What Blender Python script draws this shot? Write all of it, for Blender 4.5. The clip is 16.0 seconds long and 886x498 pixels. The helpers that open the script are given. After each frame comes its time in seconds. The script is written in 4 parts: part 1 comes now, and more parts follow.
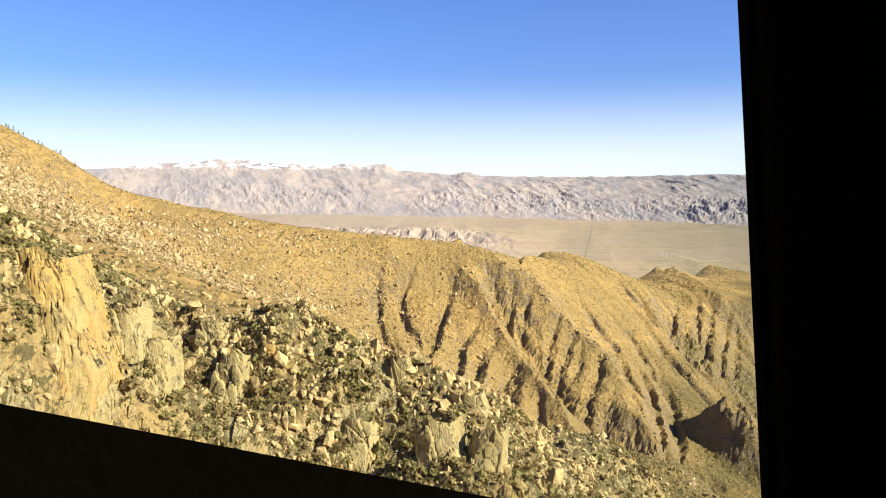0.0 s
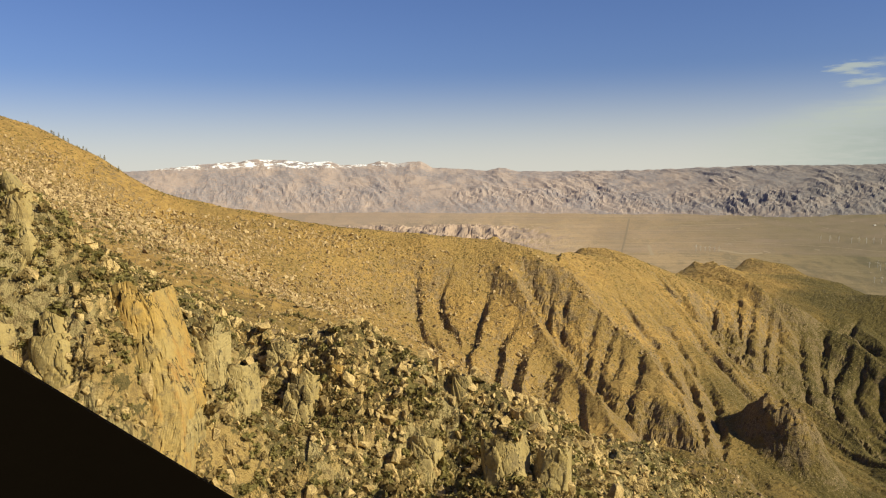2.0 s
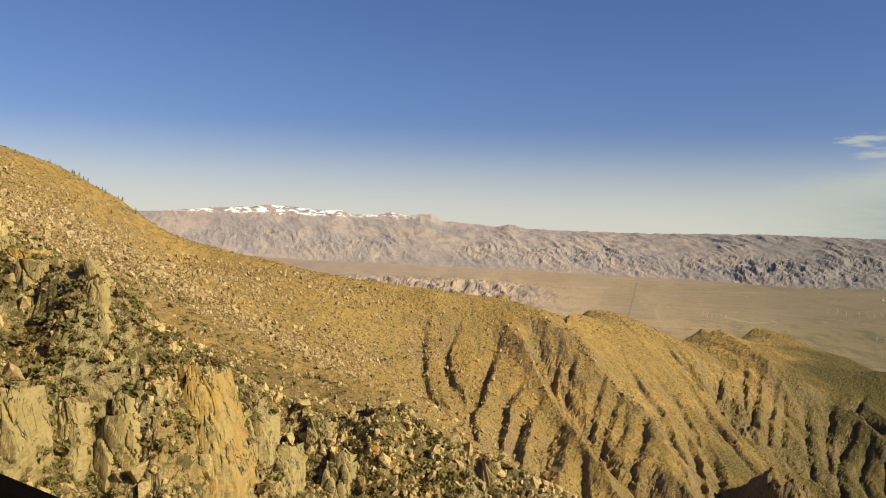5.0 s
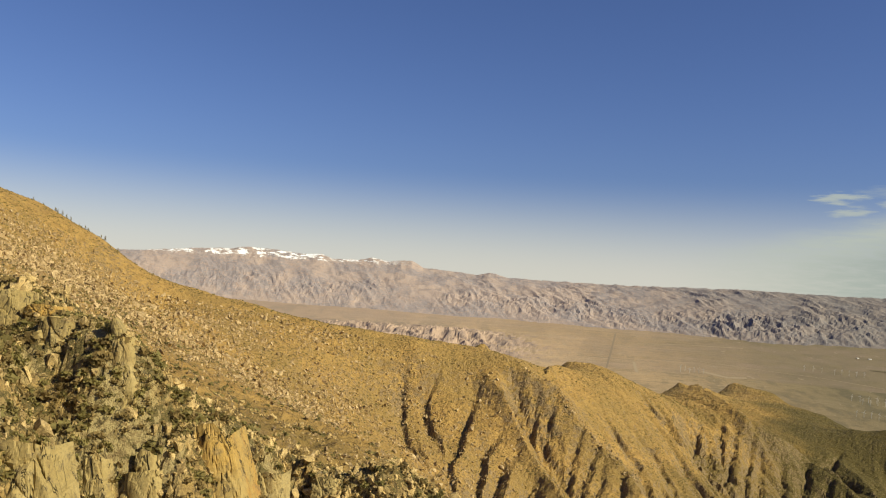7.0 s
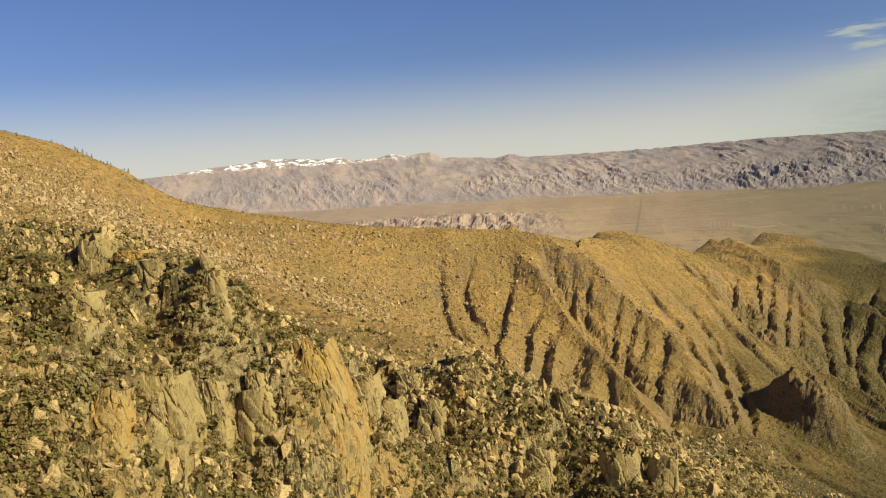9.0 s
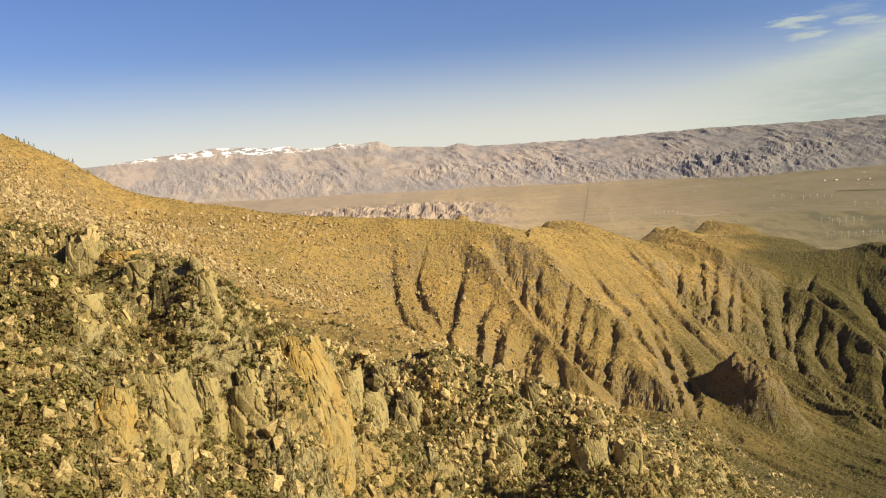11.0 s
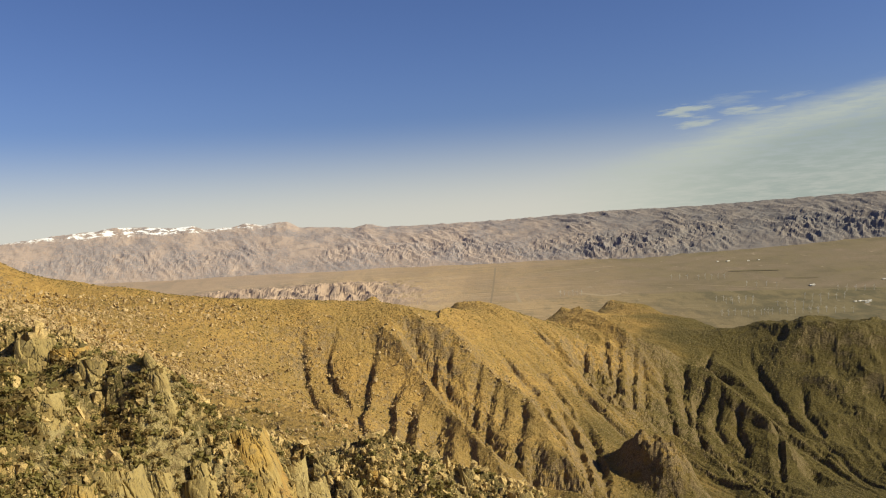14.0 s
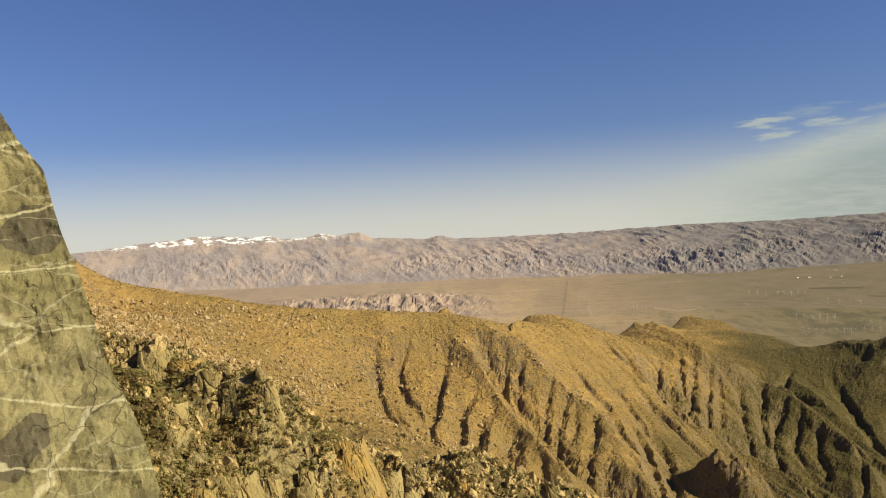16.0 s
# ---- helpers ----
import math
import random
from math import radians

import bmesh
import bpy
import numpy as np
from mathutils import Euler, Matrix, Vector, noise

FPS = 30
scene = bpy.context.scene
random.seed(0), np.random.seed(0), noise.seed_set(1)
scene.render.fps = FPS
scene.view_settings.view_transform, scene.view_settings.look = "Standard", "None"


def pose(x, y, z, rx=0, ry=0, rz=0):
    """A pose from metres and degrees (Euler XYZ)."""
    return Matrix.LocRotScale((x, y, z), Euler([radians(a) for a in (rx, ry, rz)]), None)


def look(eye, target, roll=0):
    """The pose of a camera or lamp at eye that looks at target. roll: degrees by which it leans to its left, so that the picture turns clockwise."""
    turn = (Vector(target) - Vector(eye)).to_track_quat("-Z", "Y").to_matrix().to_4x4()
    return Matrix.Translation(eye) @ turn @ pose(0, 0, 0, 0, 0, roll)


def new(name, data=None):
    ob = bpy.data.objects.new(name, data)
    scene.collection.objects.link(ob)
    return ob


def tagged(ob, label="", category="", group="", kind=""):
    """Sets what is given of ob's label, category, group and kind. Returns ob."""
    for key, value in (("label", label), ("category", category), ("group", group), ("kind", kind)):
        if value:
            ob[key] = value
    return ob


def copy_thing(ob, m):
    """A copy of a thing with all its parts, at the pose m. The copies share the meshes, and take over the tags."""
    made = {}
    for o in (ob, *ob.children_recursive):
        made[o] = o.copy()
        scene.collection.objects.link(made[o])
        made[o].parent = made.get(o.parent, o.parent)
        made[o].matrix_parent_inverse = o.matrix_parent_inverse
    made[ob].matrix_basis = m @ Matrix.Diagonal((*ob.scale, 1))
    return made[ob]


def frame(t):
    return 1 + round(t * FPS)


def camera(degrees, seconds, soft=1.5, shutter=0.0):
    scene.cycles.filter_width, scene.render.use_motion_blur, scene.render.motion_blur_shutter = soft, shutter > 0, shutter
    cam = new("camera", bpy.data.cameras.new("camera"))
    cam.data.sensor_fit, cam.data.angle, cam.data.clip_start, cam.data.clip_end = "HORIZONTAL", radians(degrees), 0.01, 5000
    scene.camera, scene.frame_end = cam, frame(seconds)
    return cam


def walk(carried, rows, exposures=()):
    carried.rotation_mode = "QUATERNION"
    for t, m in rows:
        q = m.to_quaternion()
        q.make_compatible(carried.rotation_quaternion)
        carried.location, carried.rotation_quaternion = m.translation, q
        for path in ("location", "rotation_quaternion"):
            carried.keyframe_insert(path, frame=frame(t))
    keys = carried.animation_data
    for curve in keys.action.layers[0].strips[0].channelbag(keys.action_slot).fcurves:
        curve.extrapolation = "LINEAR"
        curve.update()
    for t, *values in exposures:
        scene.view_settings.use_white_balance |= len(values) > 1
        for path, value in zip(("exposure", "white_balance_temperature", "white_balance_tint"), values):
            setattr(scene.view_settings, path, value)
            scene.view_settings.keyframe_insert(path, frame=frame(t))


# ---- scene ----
cam = camera(54.72, 16.0, soft=1.08)
# seconds, eye x y z, then pitch + 90, roll, yaw
ROWS = [
    (0.0, 0.000, 0.000, 800.000, 85.338, -0.158, 0.050),
    (0.5, -1.138, -1.733, 801.617, 84.952, 0.421, 1.267),
    (1.0, -2.327, -3.444, 803.180, 85.864, 0.184, 0.450),
    (1.5, -3.617, -5.112, 804.730, 86.074, 0.762, 0.075),
    (2.0, -4.850, -6.725, 806.404, 85.034, 0.836, 2.314),
    (2.5, -5.969, -8.374, 808.041, 84.618, 0.955, 2.831),
    (3.0, -7.120, -10.092, 809.616, 85.330, 0.828, 1.406),
    (3.5, -8.355, -11.874, 811.142, 86.636, 0.530, 0.814),
    (4.0, -9.502, -13.687, 812.685, 87.045, 0.656, 2.309),
    (4.5, -10.606, -15.543, 814.213, 86.561, -0.421, 3.891),
    (5.0, -11.810, -17.483, 815.702, 88.501, -1.913, 2.892),
    (5.2, -12.321, -18.292, 816.236, 89.192, -2.742, 2.394),
    (7.3, -18.960, -27.726, 820.306, 91.685, -3.407, 1.470),
    (7.5, -19.675, -28.699, 820.615, 90.418, -1.858, 1.843),
    (8.0, -21.498, -31.176, 821.336, 87.928, 1.401, 2.104),
    (8.5, -23.339, -33.673, 822.090, 85.343, 3.732, 2.461),
    (8.7, -24.055, -34.667, 822.411, 84.561, 3.934, 2.856),
    (10.8, -30.703, -44.876, 826.456, 83.362, 4.465, -0.348),
    (11.0, -31.208, -45.780, 826.883, 83.192, 3.962, -0.760),
    (11.5, -32.427, -47.999, 827.984, 85.494, 3.700, -1.732),
    (12.0, -33.718, -50.206, 829.005, 87.408, 3.052, -3.568),
    (12.5, -35.128, -52.396, 830.017, 88.831, 3.499, -6.041),
    (13.0, -36.537, -54.602, 830.864, 88.774, 3.344, -7.904),
    (13.5, -38.029, -56.822, 831.721, 88.748, 3.863, -7.667),
    (14.0, -39.612, -59.102, 832.502, 88.102, 3.640, -6.977),
    (14.5, -41.174, -61.407, 833.346, 88.206, 4.918, -7.054),
    (15.0, -42.732, -63.748, 834.211, 88.566, 4.253, -5.428),
    (15.5, -44.274, -66.122, 835.093, 88.340, 3.358, -4.154),
    (16.0, -45.863, -68.500, 836.115, 89.133, 3.066, -2.247),
]
EXPOSURES = [(0.0, 1.31, 5550, 2), (0.3, 1.05, 5800, 2), (0.6, 0.78, 6100, 2), (1.2, 0.59, 6250, 2), (2.5, 0.6, 6450, 2), (5.0, 0.6, 6450, 2), (8.0, 0.51, 6450, 2), (8.5, 0.5, 6450, 2), (10.6, 0.8, 6400, 2), (12.1, 0.78, 6400, 2), (12.7, 0.54, 6450, 2), (16.0, 0.56, 6450, 2)]
walk(cam, [(t, pose(x, y, z, a, b, c)) for t, x, y, z, a, b, c in ROWS], EXPOSURES)

# ---- sky and sun ----
SUN_AZ, SUN_EL = radians(113), radians(33)  # clockwise from +y
world = bpy.data.worlds.new("sky")
scene.world = world
world.use_nodes = True
wn, wl = world.node_tree.nodes, world.node_tree.links
wn.clear()
w_out = wn.new("ShaderNodeOutputWorld")
w_bg = wn.new("ShaderNodeBackground")
w_sky = wn.new("ShaderNodeTexSky")
w_sky.sky_type, w_sky.sun_disc = "NISHITA", False
w_sky.sun_elevation, w_sky.sun_rotation = SUN_EL, SUN_AZ
w_sky.altitude, w_sky.air_density, w_sky.dust_density, w_sky.ozone_density = 1500, 1.15, 1.6, 4.0
w_bg.inputs["Strength"].default_value = 0.055
# thin cirrus: a wedge of streaked cloud low in the north-east
w_tc = wn.new("ShaderNodeTexCoord")
w_map = wn.new("ShaderNodeMapping")
w_map.inputs["Rotation"].default_value = (0, radians(14), radians(-30))
w_map.inputs["Scale"].default_value = (2.2, 2.2, 13)
w_noise = wn.new("ShaderNodeTexNoise")
w_noise.inputs["Scale"].default_value, w_noise.inputs["Detail"].default_value, w_noise.inputs["Roughness"].default_value = 2.3, 8, 0.62
wl.new(w_tc.outputs["Generated"], w_map.inputs["Vector"])
wl.new(w_map.outputs[0], w_noise.inputs["Vector"])
w_map2 = wn.new("ShaderNodeMapping")
w_map2.inputs["Rotation"].default_value, w_map2.inputs["Scale"].default_value = (0, radians(4), 0), (9, 9, 60)
w_fine = wn.new("ShaderNodeTexNoise")
w_fine.inputs["Scale"].default_value, w_fine.inputs["Detail"].default_value, w_fine.inputs["Roughness"].default_value = 4.0, 6, 0.6
wl.new(w_tc.outputs["Generated"], w_map2.inputs["Vector"])
wl.new(w_map2.outputs[0], w_fine.inputs["Vector"])
w_sep = wn.new("ShaderNodeSeparateXYZ")
wl.new(w_tc.outputs["Generated"], w_sep.inputs[0])


def wmath(op, a, b=0.0, clamp=False):
    n = wn.new("ShaderNodeMath")
    n.operation, n.use_clamp = op, clamp
    for i, v in enumerate((a, b)):
        if isinstance(v, (int, float)):
            n.inputs[i].default_value = v
        else:
            wl.new(v, n.inputs[i])
    return n.outputs[0]


def wramp(v, lo, hi):
    n = wn.new("ShaderNodeMapRange")
    n.interpolation_type = "SMOOTHSTEP"
    n.inputs["From Min"].default_value, n.inputs["From Max"].default_value = lo, hi
    wl.new(v, n.inputs["Value"])
    return n.outputs[0]


def wisp(x, z, at_x, at_z, wide, tall, strength):
    """A small streaked cloud that rises a little to the east."""
    dx = wmath("SUBTRACT", x, at_x)
    dz = wmath("SUBTRACT", wmath("SUBTRACT", z, at_z), wmath("MULTIPLY", dx, 0.07))
    u, v = wmath("DIVIDE", dx, wide), wmath("DIVIDE", dz, tall)
    d = wmath("ADD", wmath("MULTIPLY", u, u), wmath("MULTIPLY", v, v))
    d = wmath("ADD", d, wmath("MULTIPLY", wmath("SUBTRACT", w_fine.outputs["Fac"], 0.5), 5.0))
    return wmath("MULTIPLY", wramp(d, 1.5, -0.3), strength)


def build_cloud():
    x, z = w_sep.outputs[0], w_sep.outputs[2]
    wob = wmath("MULTIPLY", wmath("SUBTRACT", w_noise.outputs["Fac"], 0.5), 0.045)
    top = wmath("ADD", wmath("ADD", wmath("MULTIPLY", wmath("SUBTRACT", x, 0.296), 0.23), 0.052), wob)      # upper edge rises to the east
    veil = wramp(wmath("SUBTRACT", top, z), -0.012, 0.016)
    veil = wmath("MULTIPLY", veil, wramp(x, 0.2, 0.42))
    veil = wmath("MULTIPLY", veil, wmath("ADD", 0.55, wmath("MULTIPLY", wramp(w_fine.outputs["Fac"], 0.3, 0.65), 0.3)))
    for spot in ((0.392, 0.105, 0.026, 0.0062, 0.75), (0.403, 0.0905, 0.02, 0.0055, 0.7), (0.444, 0.0985, 0.022, 0.005, 0.7), (0.47, 0.097, 0.016, 0.003, 0.5), (0.487, 0.109, 0.022, 0.003, 0.4), (0.43, 0.112, 0.03, 0.006, 0.25)):
        veil = wmath("MAXIMUM", veil, wisp(x, z, *spot))
    return veil, wramp(wmath("SUBTRACT", top, z), 0.01, 0.045)


w_mix = wn.new("ShaderNodeMix")
w_mix.data_type = "RGBA"
cloud, cloud_body = build_cloud()
wl.new(cloud, w_mix.inputs[0])
w_tint = wn.new("ShaderNodeMix")
w_tint.data_type, w_tint.blend_type = "RGBA", "MULTIPLY"
w_tint.inputs[0].default_value = 1.0
w_tint.inputs[7].default_value = (0.77, 0.755, 1.07, 1)
wl.new(w_sky.outputs[0], w_tint.inputs[6])
w_haze = wn.new("ShaderNodeMix")   # pale dust haze along the horizon
w_haze.data_type = "RGBA"
wl.new(wmath("MULTIPLY", wramp(w_sep.outputs[2], 0.125, -0.02), 0.66), w_haze.inputs[0])
wl.new(w_tint.outputs[2], w_haze.inputs[6])
w_haze.inputs[7].default_value = (11.3, 10.4, 9.0, 1)
wl.new(w_haze.outputs[2], w_mix.inputs[6])
w_grey = wn.new("ShaderNodeMix")   # the veil thickens and greys to the east
w_grey.data_type = "RGBA"
wl.new(wmath("MULTIPLY", cloud_body, wramp(w_sep.outputs[0], 0.3, 0.5)), w_grey.inputs[0])
w_grey.inputs[6].default_value, w_grey.inputs[7].default_value = (6.3, 6.5, 5.8, 1), (4.2, 4.7, 4.4, 1)
wl.new(w_grey.outputs[2], w_mix.inputs[7])
wl.new(w_mix.outputs[2], w_bg.inputs["Color"])
wl.new(w_bg.outputs[0], w_out.inputs["Surface"])

sun = new("sun", bpy.data.lights.new("sun", "SUN"))
sun.data.energy, sun.data.angle, sun.data.color = 4.5, radians(0.53), (1.0, 0.86, 0.60)
sun_dir = Vector((math.sin(SUN_AZ) * math.cos(SUN_EL), math.cos(SUN_AZ) * math.cos(SUN_EL), math.sin(SUN_EL)))
sun.matrix_world = look(sun_dir * 1000 + Vector((0, 0, 800)), (0, 0, 800))

# ---- materials ----


class Nodes:
    """A node tree with short calls."""

    def __init__(self, name):
        self.mat = bpy.data.materials.new(name)
        self.mat.use_nodes = True
        self.t = self.mat.node_tree
        self.bsdf = next(n for n in self.t.nodes if n.type == "BSDF_PRINCIPLED")
        self.bsdf.inputs["Specular IOR Level"].default_value = 0.25
        self.geo = self.t.nodes.new("ShaderNodeNewGeometry")
        self.pos = self.geo.outputs["Position"]

    def put(self, value, socket):
        if isinstance(value, (int, float)):
            socket.default_value = value
        elif isinstance(value, tuple):
            socket.default_value = (*value, 1) if len(value) == 3 and socket.type == "RGBA" else value
        else:
            self.t.links.new(value, socket)

    def noise(self, scale, detail=6, rough=0.6, vector=None, distortion=0.0):
        n = self.t.nodes.new("ShaderNodeTexNoise")
        n.inputs["Scale"].default_value, n.inputs["Detail"].default_value = scale, detail
        n.inputs["Roughness"].default_value, n.inputs["Distortion"].default_value = rough, distortion
        self.put(self.pos if vector is None else vector, n.inputs["Vector"])
        return n.outputs["Fac"]

    def cells(self, scale, feature="F1", vector=None, randomness=1.0):
        n = self.t.nodes.new("ShaderNodeTexVoronoi")
        n.feature = feature
        n.inputs["Scale"].default_value, n.inputs["Randomness"].default_value = scale, randomness
        self.put(self.pos if vector is None else vector, n.inputs["Vector"])
        return n.outputs["Distance"]

    def math(self, op, a, b=0.0, clamp=False):
        n = self.t.nodes.new("ShaderNodeMath")
        n.operation, n.use_clamp = op, clamp
        self.put(a, n.inputs[0])
        self.put(b, n.inputs[1])
        return n.outputs[0]

    def step(self, v, lo, hi):
        n = self.t.nodes.new("ShaderNodeMapRange")
        n.interpolation_type = "SMOOTHSTEP"
        n.inputs["From Min"].default_value, n.inputs["From Max"].default_value = lo, hi
        self.put(v, n.inputs["Value"])
        return n.outputs[0]

    def mix(self, f, a, b):
        n = self.t.nodes.new("ShaderNodeMix")
        n.data_type = "RGBA"
        self.put(f, n.inputs[0])
        self.put(a, n.inputs[6])
        self.put(b, n.inputs[7])
        return n.outputs[2]

    def stretch(self, x, y, z, rz=0.0, rx=0.0, ry=0.0):
        n = self.t.nodes.new("ShaderNodeMapping")
        n.inputs["Scale"].default_value = (x, y, z)
        n.inputs["Rotation"].default_value = (radians(rx), radians(ry), radians(rz))
        self.put(self.pos, n.inputs["Vector"])
        return n.outputs[0]

    def axis(self, which, v=None):
        n = self.t.nodes.new("ShaderNodeSeparateXYZ")
        self.put(self.pos if v is None else v, n.inputs[0])
        return n.outputs[which]

    def chance(self):
        return self.t.nodes.new("ShaderNodeObjectInfo").outputs["Random"]

    def done(self, colour, rough=0.9, bump=None, depth=0.3, metal=0.0):
        self.put(colour, self.bsdf.inputs["Base Color"])
        self.put(rough, self.bsdf.inputs["Roughness"])
        self.bsdf.inputs["Metallic"].default_value = metal
        if bump is not None:
            n = self.t.nodes.new("ShaderNodeBump")
            n.inputs["Strength"].default_value, n.inputs["Distance"].default_value = 1.0, depth
            self.put(bump, n.inputs["Height"])
            self.t.links.new(n.outputs[0], self.bsdf.inputs["Normal"])
        return self.mat


def mountain_material():
    m = Nodes("dry_mountainside")
    broad, mid, fine = m.noise(0.006, 5), m.noise(0.05, 6, 0.65), m.noise(0.5, 5, 0.7)
    steep = m.step(m.axis(2, m.geo.outputs["Normal"]), 0.82, 0.64)
    soil = m.mix(m.step(mid, 0.35, 0.65), (0.425, 0.272, 0.085), (0.31, 0.194, 0.061))
    soil = m.mix(m.math("MULTIPLY", m.step(broad, 0.4, 0.62), 0.8), soil, (0.285, 0.192, 0.062))
    # olive to the east: brush tone, with slope shade and lens falloff coloured in
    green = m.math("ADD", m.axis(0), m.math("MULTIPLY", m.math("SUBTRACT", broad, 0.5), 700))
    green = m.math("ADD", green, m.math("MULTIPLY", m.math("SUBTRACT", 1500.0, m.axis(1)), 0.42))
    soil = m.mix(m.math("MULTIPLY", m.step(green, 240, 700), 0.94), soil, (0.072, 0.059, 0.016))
    rock = m.mix(m.step(fine, 0.35, 0.65), (0.15, 0.105, 0.055), (0.31, 0.222, 0.115))
    # the same eastern shade, coloured into the bare rock
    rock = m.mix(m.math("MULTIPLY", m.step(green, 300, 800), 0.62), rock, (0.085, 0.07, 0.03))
    c = m.mix(m.math("MULTIPLY", steep, m.step(mid, 0.34, 0.54)), soil, rock)
    stones = m.math("MULTIPLY", m.step(m.cells(0.22), 0.34, 0.16), m.step(broad, 0.42, 0.6))
    c = m.mix(m.math("MULTIPLY", stones, 0.5), c, (0.38, 0.275, 0.14))
    brush = m.math("MULTIPLY", m.step(m.cells(0.14), 0.4, 0.26), m.step(m.noise(0.022, 6, 0.7), 0.44, 0.6))
    c = m.mix(m.math("MULTIPLY", brush, 0.75), c, (0.07, 0.056, 0.02))
    spots = m.math("MULTIPLY", m.step(m.cells(0.3), 0.3, 0.2), m.step(fine, 0.48, 0.58))
    c = m.mix(m.math("MULTIPLY", spots, 0.8), c, (0.055, 0.046, 0.02))
    h = m.math("ADD", m.math("MULTIPLY", fine, 0.5), m.math("MULTIPLY", m.noise(0.13, 5, 0.65), 1.6))
    return m.done(c, 0.95, h, 3.4)


def spur_material():
    m = Nodes("brushy_granite_spur")
    blotch, mid, fine = m.noise(0.05, 5, 0.6), m.noise(0.3, 6, 0.7), m.noise(1.5, 6, 0.72)
    steep = m.step(m.axis(2, m.geo.outputs["Normal"]), 0.75, 0.3)
    rock = m.mix(m.step(blotch, 0.42, 0.58), (0.40, 0.32, 0.15), (0.41, 0.285, 0.105))
    rock = m.mix(m.math("MULTIPLY", m.step(m.noise(0.7, 5, 0.7), 0.46, 0.62), 0.7), rock, (0.19, 0.13, 0.06))
    crack = m.math("ABSOLUTE", m.math("SUBTRACT", m.noise(1.0, 4, 0.55, m.stretch(0.2, 0.2, 0.085, 20, 22), 0.4), 0.5))
    line = m.step(crack, 0.022, 0.005)
    rock = m.mix(m.math("MULTIPLY", line, 0.75), rock, (0.05, 0.04, 0.02))
    brush = m.mix(m.step(m.noise(1.9, 4, 0.7), 0.4, 0.6), (0.105, 0.088, 0.032), (0.17, 0.128, 0.05))
    brush = m.mix(m.math("MULTIPLY", m.step(fine, 0.56, 0.64), 0.5), brush, (0.30, 0.21, 0.095))
    cover = m.math("SUBTRACT", m.math("ADD", mid, m.math("MULTIPLY", m.math("SUBTRACT", fine, 0.5), 0.35)), m.math("MULTIPLY", steep, 0.13))
    c = m.mix(m.step(m.math("ADD", cover, m.math("MULTIPLY", m.math("SUBTRACT", m.noise(0.11, 4, 0.6), 0.5), 0.5)), 0.43, 0.49), rock, brush)
    h = m.math("ADD", m.math("MULTIPLY", fine, 0.6), mid)
    return m.done(c, 0.95, h, 1.3)


def crag_material(name, tint_a, tint_b, stain):
    m = Nodes(name)
    streak = m.noise(1.0, 6, 0.7, m.stretch(0.35, 0.35, 0.06, 0, 18))
    blotch, grain = m.noise(0.09, 5, 0.6), m.noise(1.6, 6, 0.72)
    c = m.mix(m.step(blotch, 0.36, 0.64), tint_a, tint_b)
    c = m.mix(m.math("MULTIPLY", m.step(streak, 0.5, 0.68), 0.75), c, stain)
    c = m.mix(m.math("MULTIPLY", m.step(m.noise(0.4, 5, 0.65), 0.52, 0.66), 0.5), c, (0.17, 0.13, 0.075))
    c = m.mix(m.math("MULTIPLY", m.step(grain, 0.42, 0.7), 0.4), c, (0.10, 0.085, 0.055))
    crack = m.math("ABSOLUTE", m.math("SUBTRACT", m.noise(1.0, 4, 0.55, m.stretch(0.42, 0.42, 0.1, 25, 22), 0.6), 0.5))
    line = m.math("MULTIPLY", m.step(crack, 0.014, 0.003), m.step(m.noise(0.2, 3), 0.46, 0.56))
    c = m.mix(m.math("MULTIPLY", line, 0.9), c, (0.035, 0.03, 0.02))
    h = m.math("SUBTRACT", m.math("ADD", m.math("MULTIPLY", grain, 0.4), m.math("MULTIPLY", streak, 0.6)), m.math("MULTIPLY", line, 0.8))
    return m.done(c, 0.9, h, 0.6)


def boulder_material(name, tint_a, tint_b, vary):
    m = Nodes(name)
    grain, blotch, lichen = m.noise(2.6, 6, 0.72), m.noise(0.45, 5), m.noise(1.1, 5, 0.7)
    c = m.mix(m.step(blotch, 0.35, 0.65), tint_a, tint_b)
    c = m.mix(m.math("MULTIPLY", m.step(lichen, 0.48, 0.62), 0.65), c, (0.19, 0.135, 0.065))
    c = m.mix(m.math("MULTIPLY", m.step(grain, 0.5, 0.68), 0.6), c, (0.11, 0.085, 0.045))
    c = m.mix(m.math("MULTIPLY", m.step(m.geo.outputs["Random Per Island"], 0.15, 1.0), vary), c, (0.21, 0.14, 0.058))
    c = m.mix(m.math("MULTIPLY", m.chance(), 0.3), c, (0.32, 0.22, 0.09))
    return m.done(c, 0.92, m.math("ADD", grain, lichen), 0.35)


def leaf_material(name, a, b):
    m = Nodes(name)
    c = m.mix(m.geo.outputs["Random Per Island"], a, b)
    c = m.mix(m.math("MULTIPLY", m.chance(), 0.4), c, (0.22, 0.18, 0.08))
    mat = m.done(c, 0.85)
    # thin leaves let light through
    thin = m.t.nodes.new("ShaderNodeBsdfTranslucent")
    both = m.t.nodes.new("ShaderNodeMixShader")
    both.inputs[0].default_value = 0.4
    m.put(c, thin.inputs["Color"])
    out = next(n for n in m.t.nodes if n.type == "OUTPUT_MATERIAL")
    m.put(m.bsdf.outputs[0], both.inputs[1])
    m.put(thin.outputs[0], both.inputs[2])
    m.put(both.outputs[0], out.inputs["Surface"])
    return mat


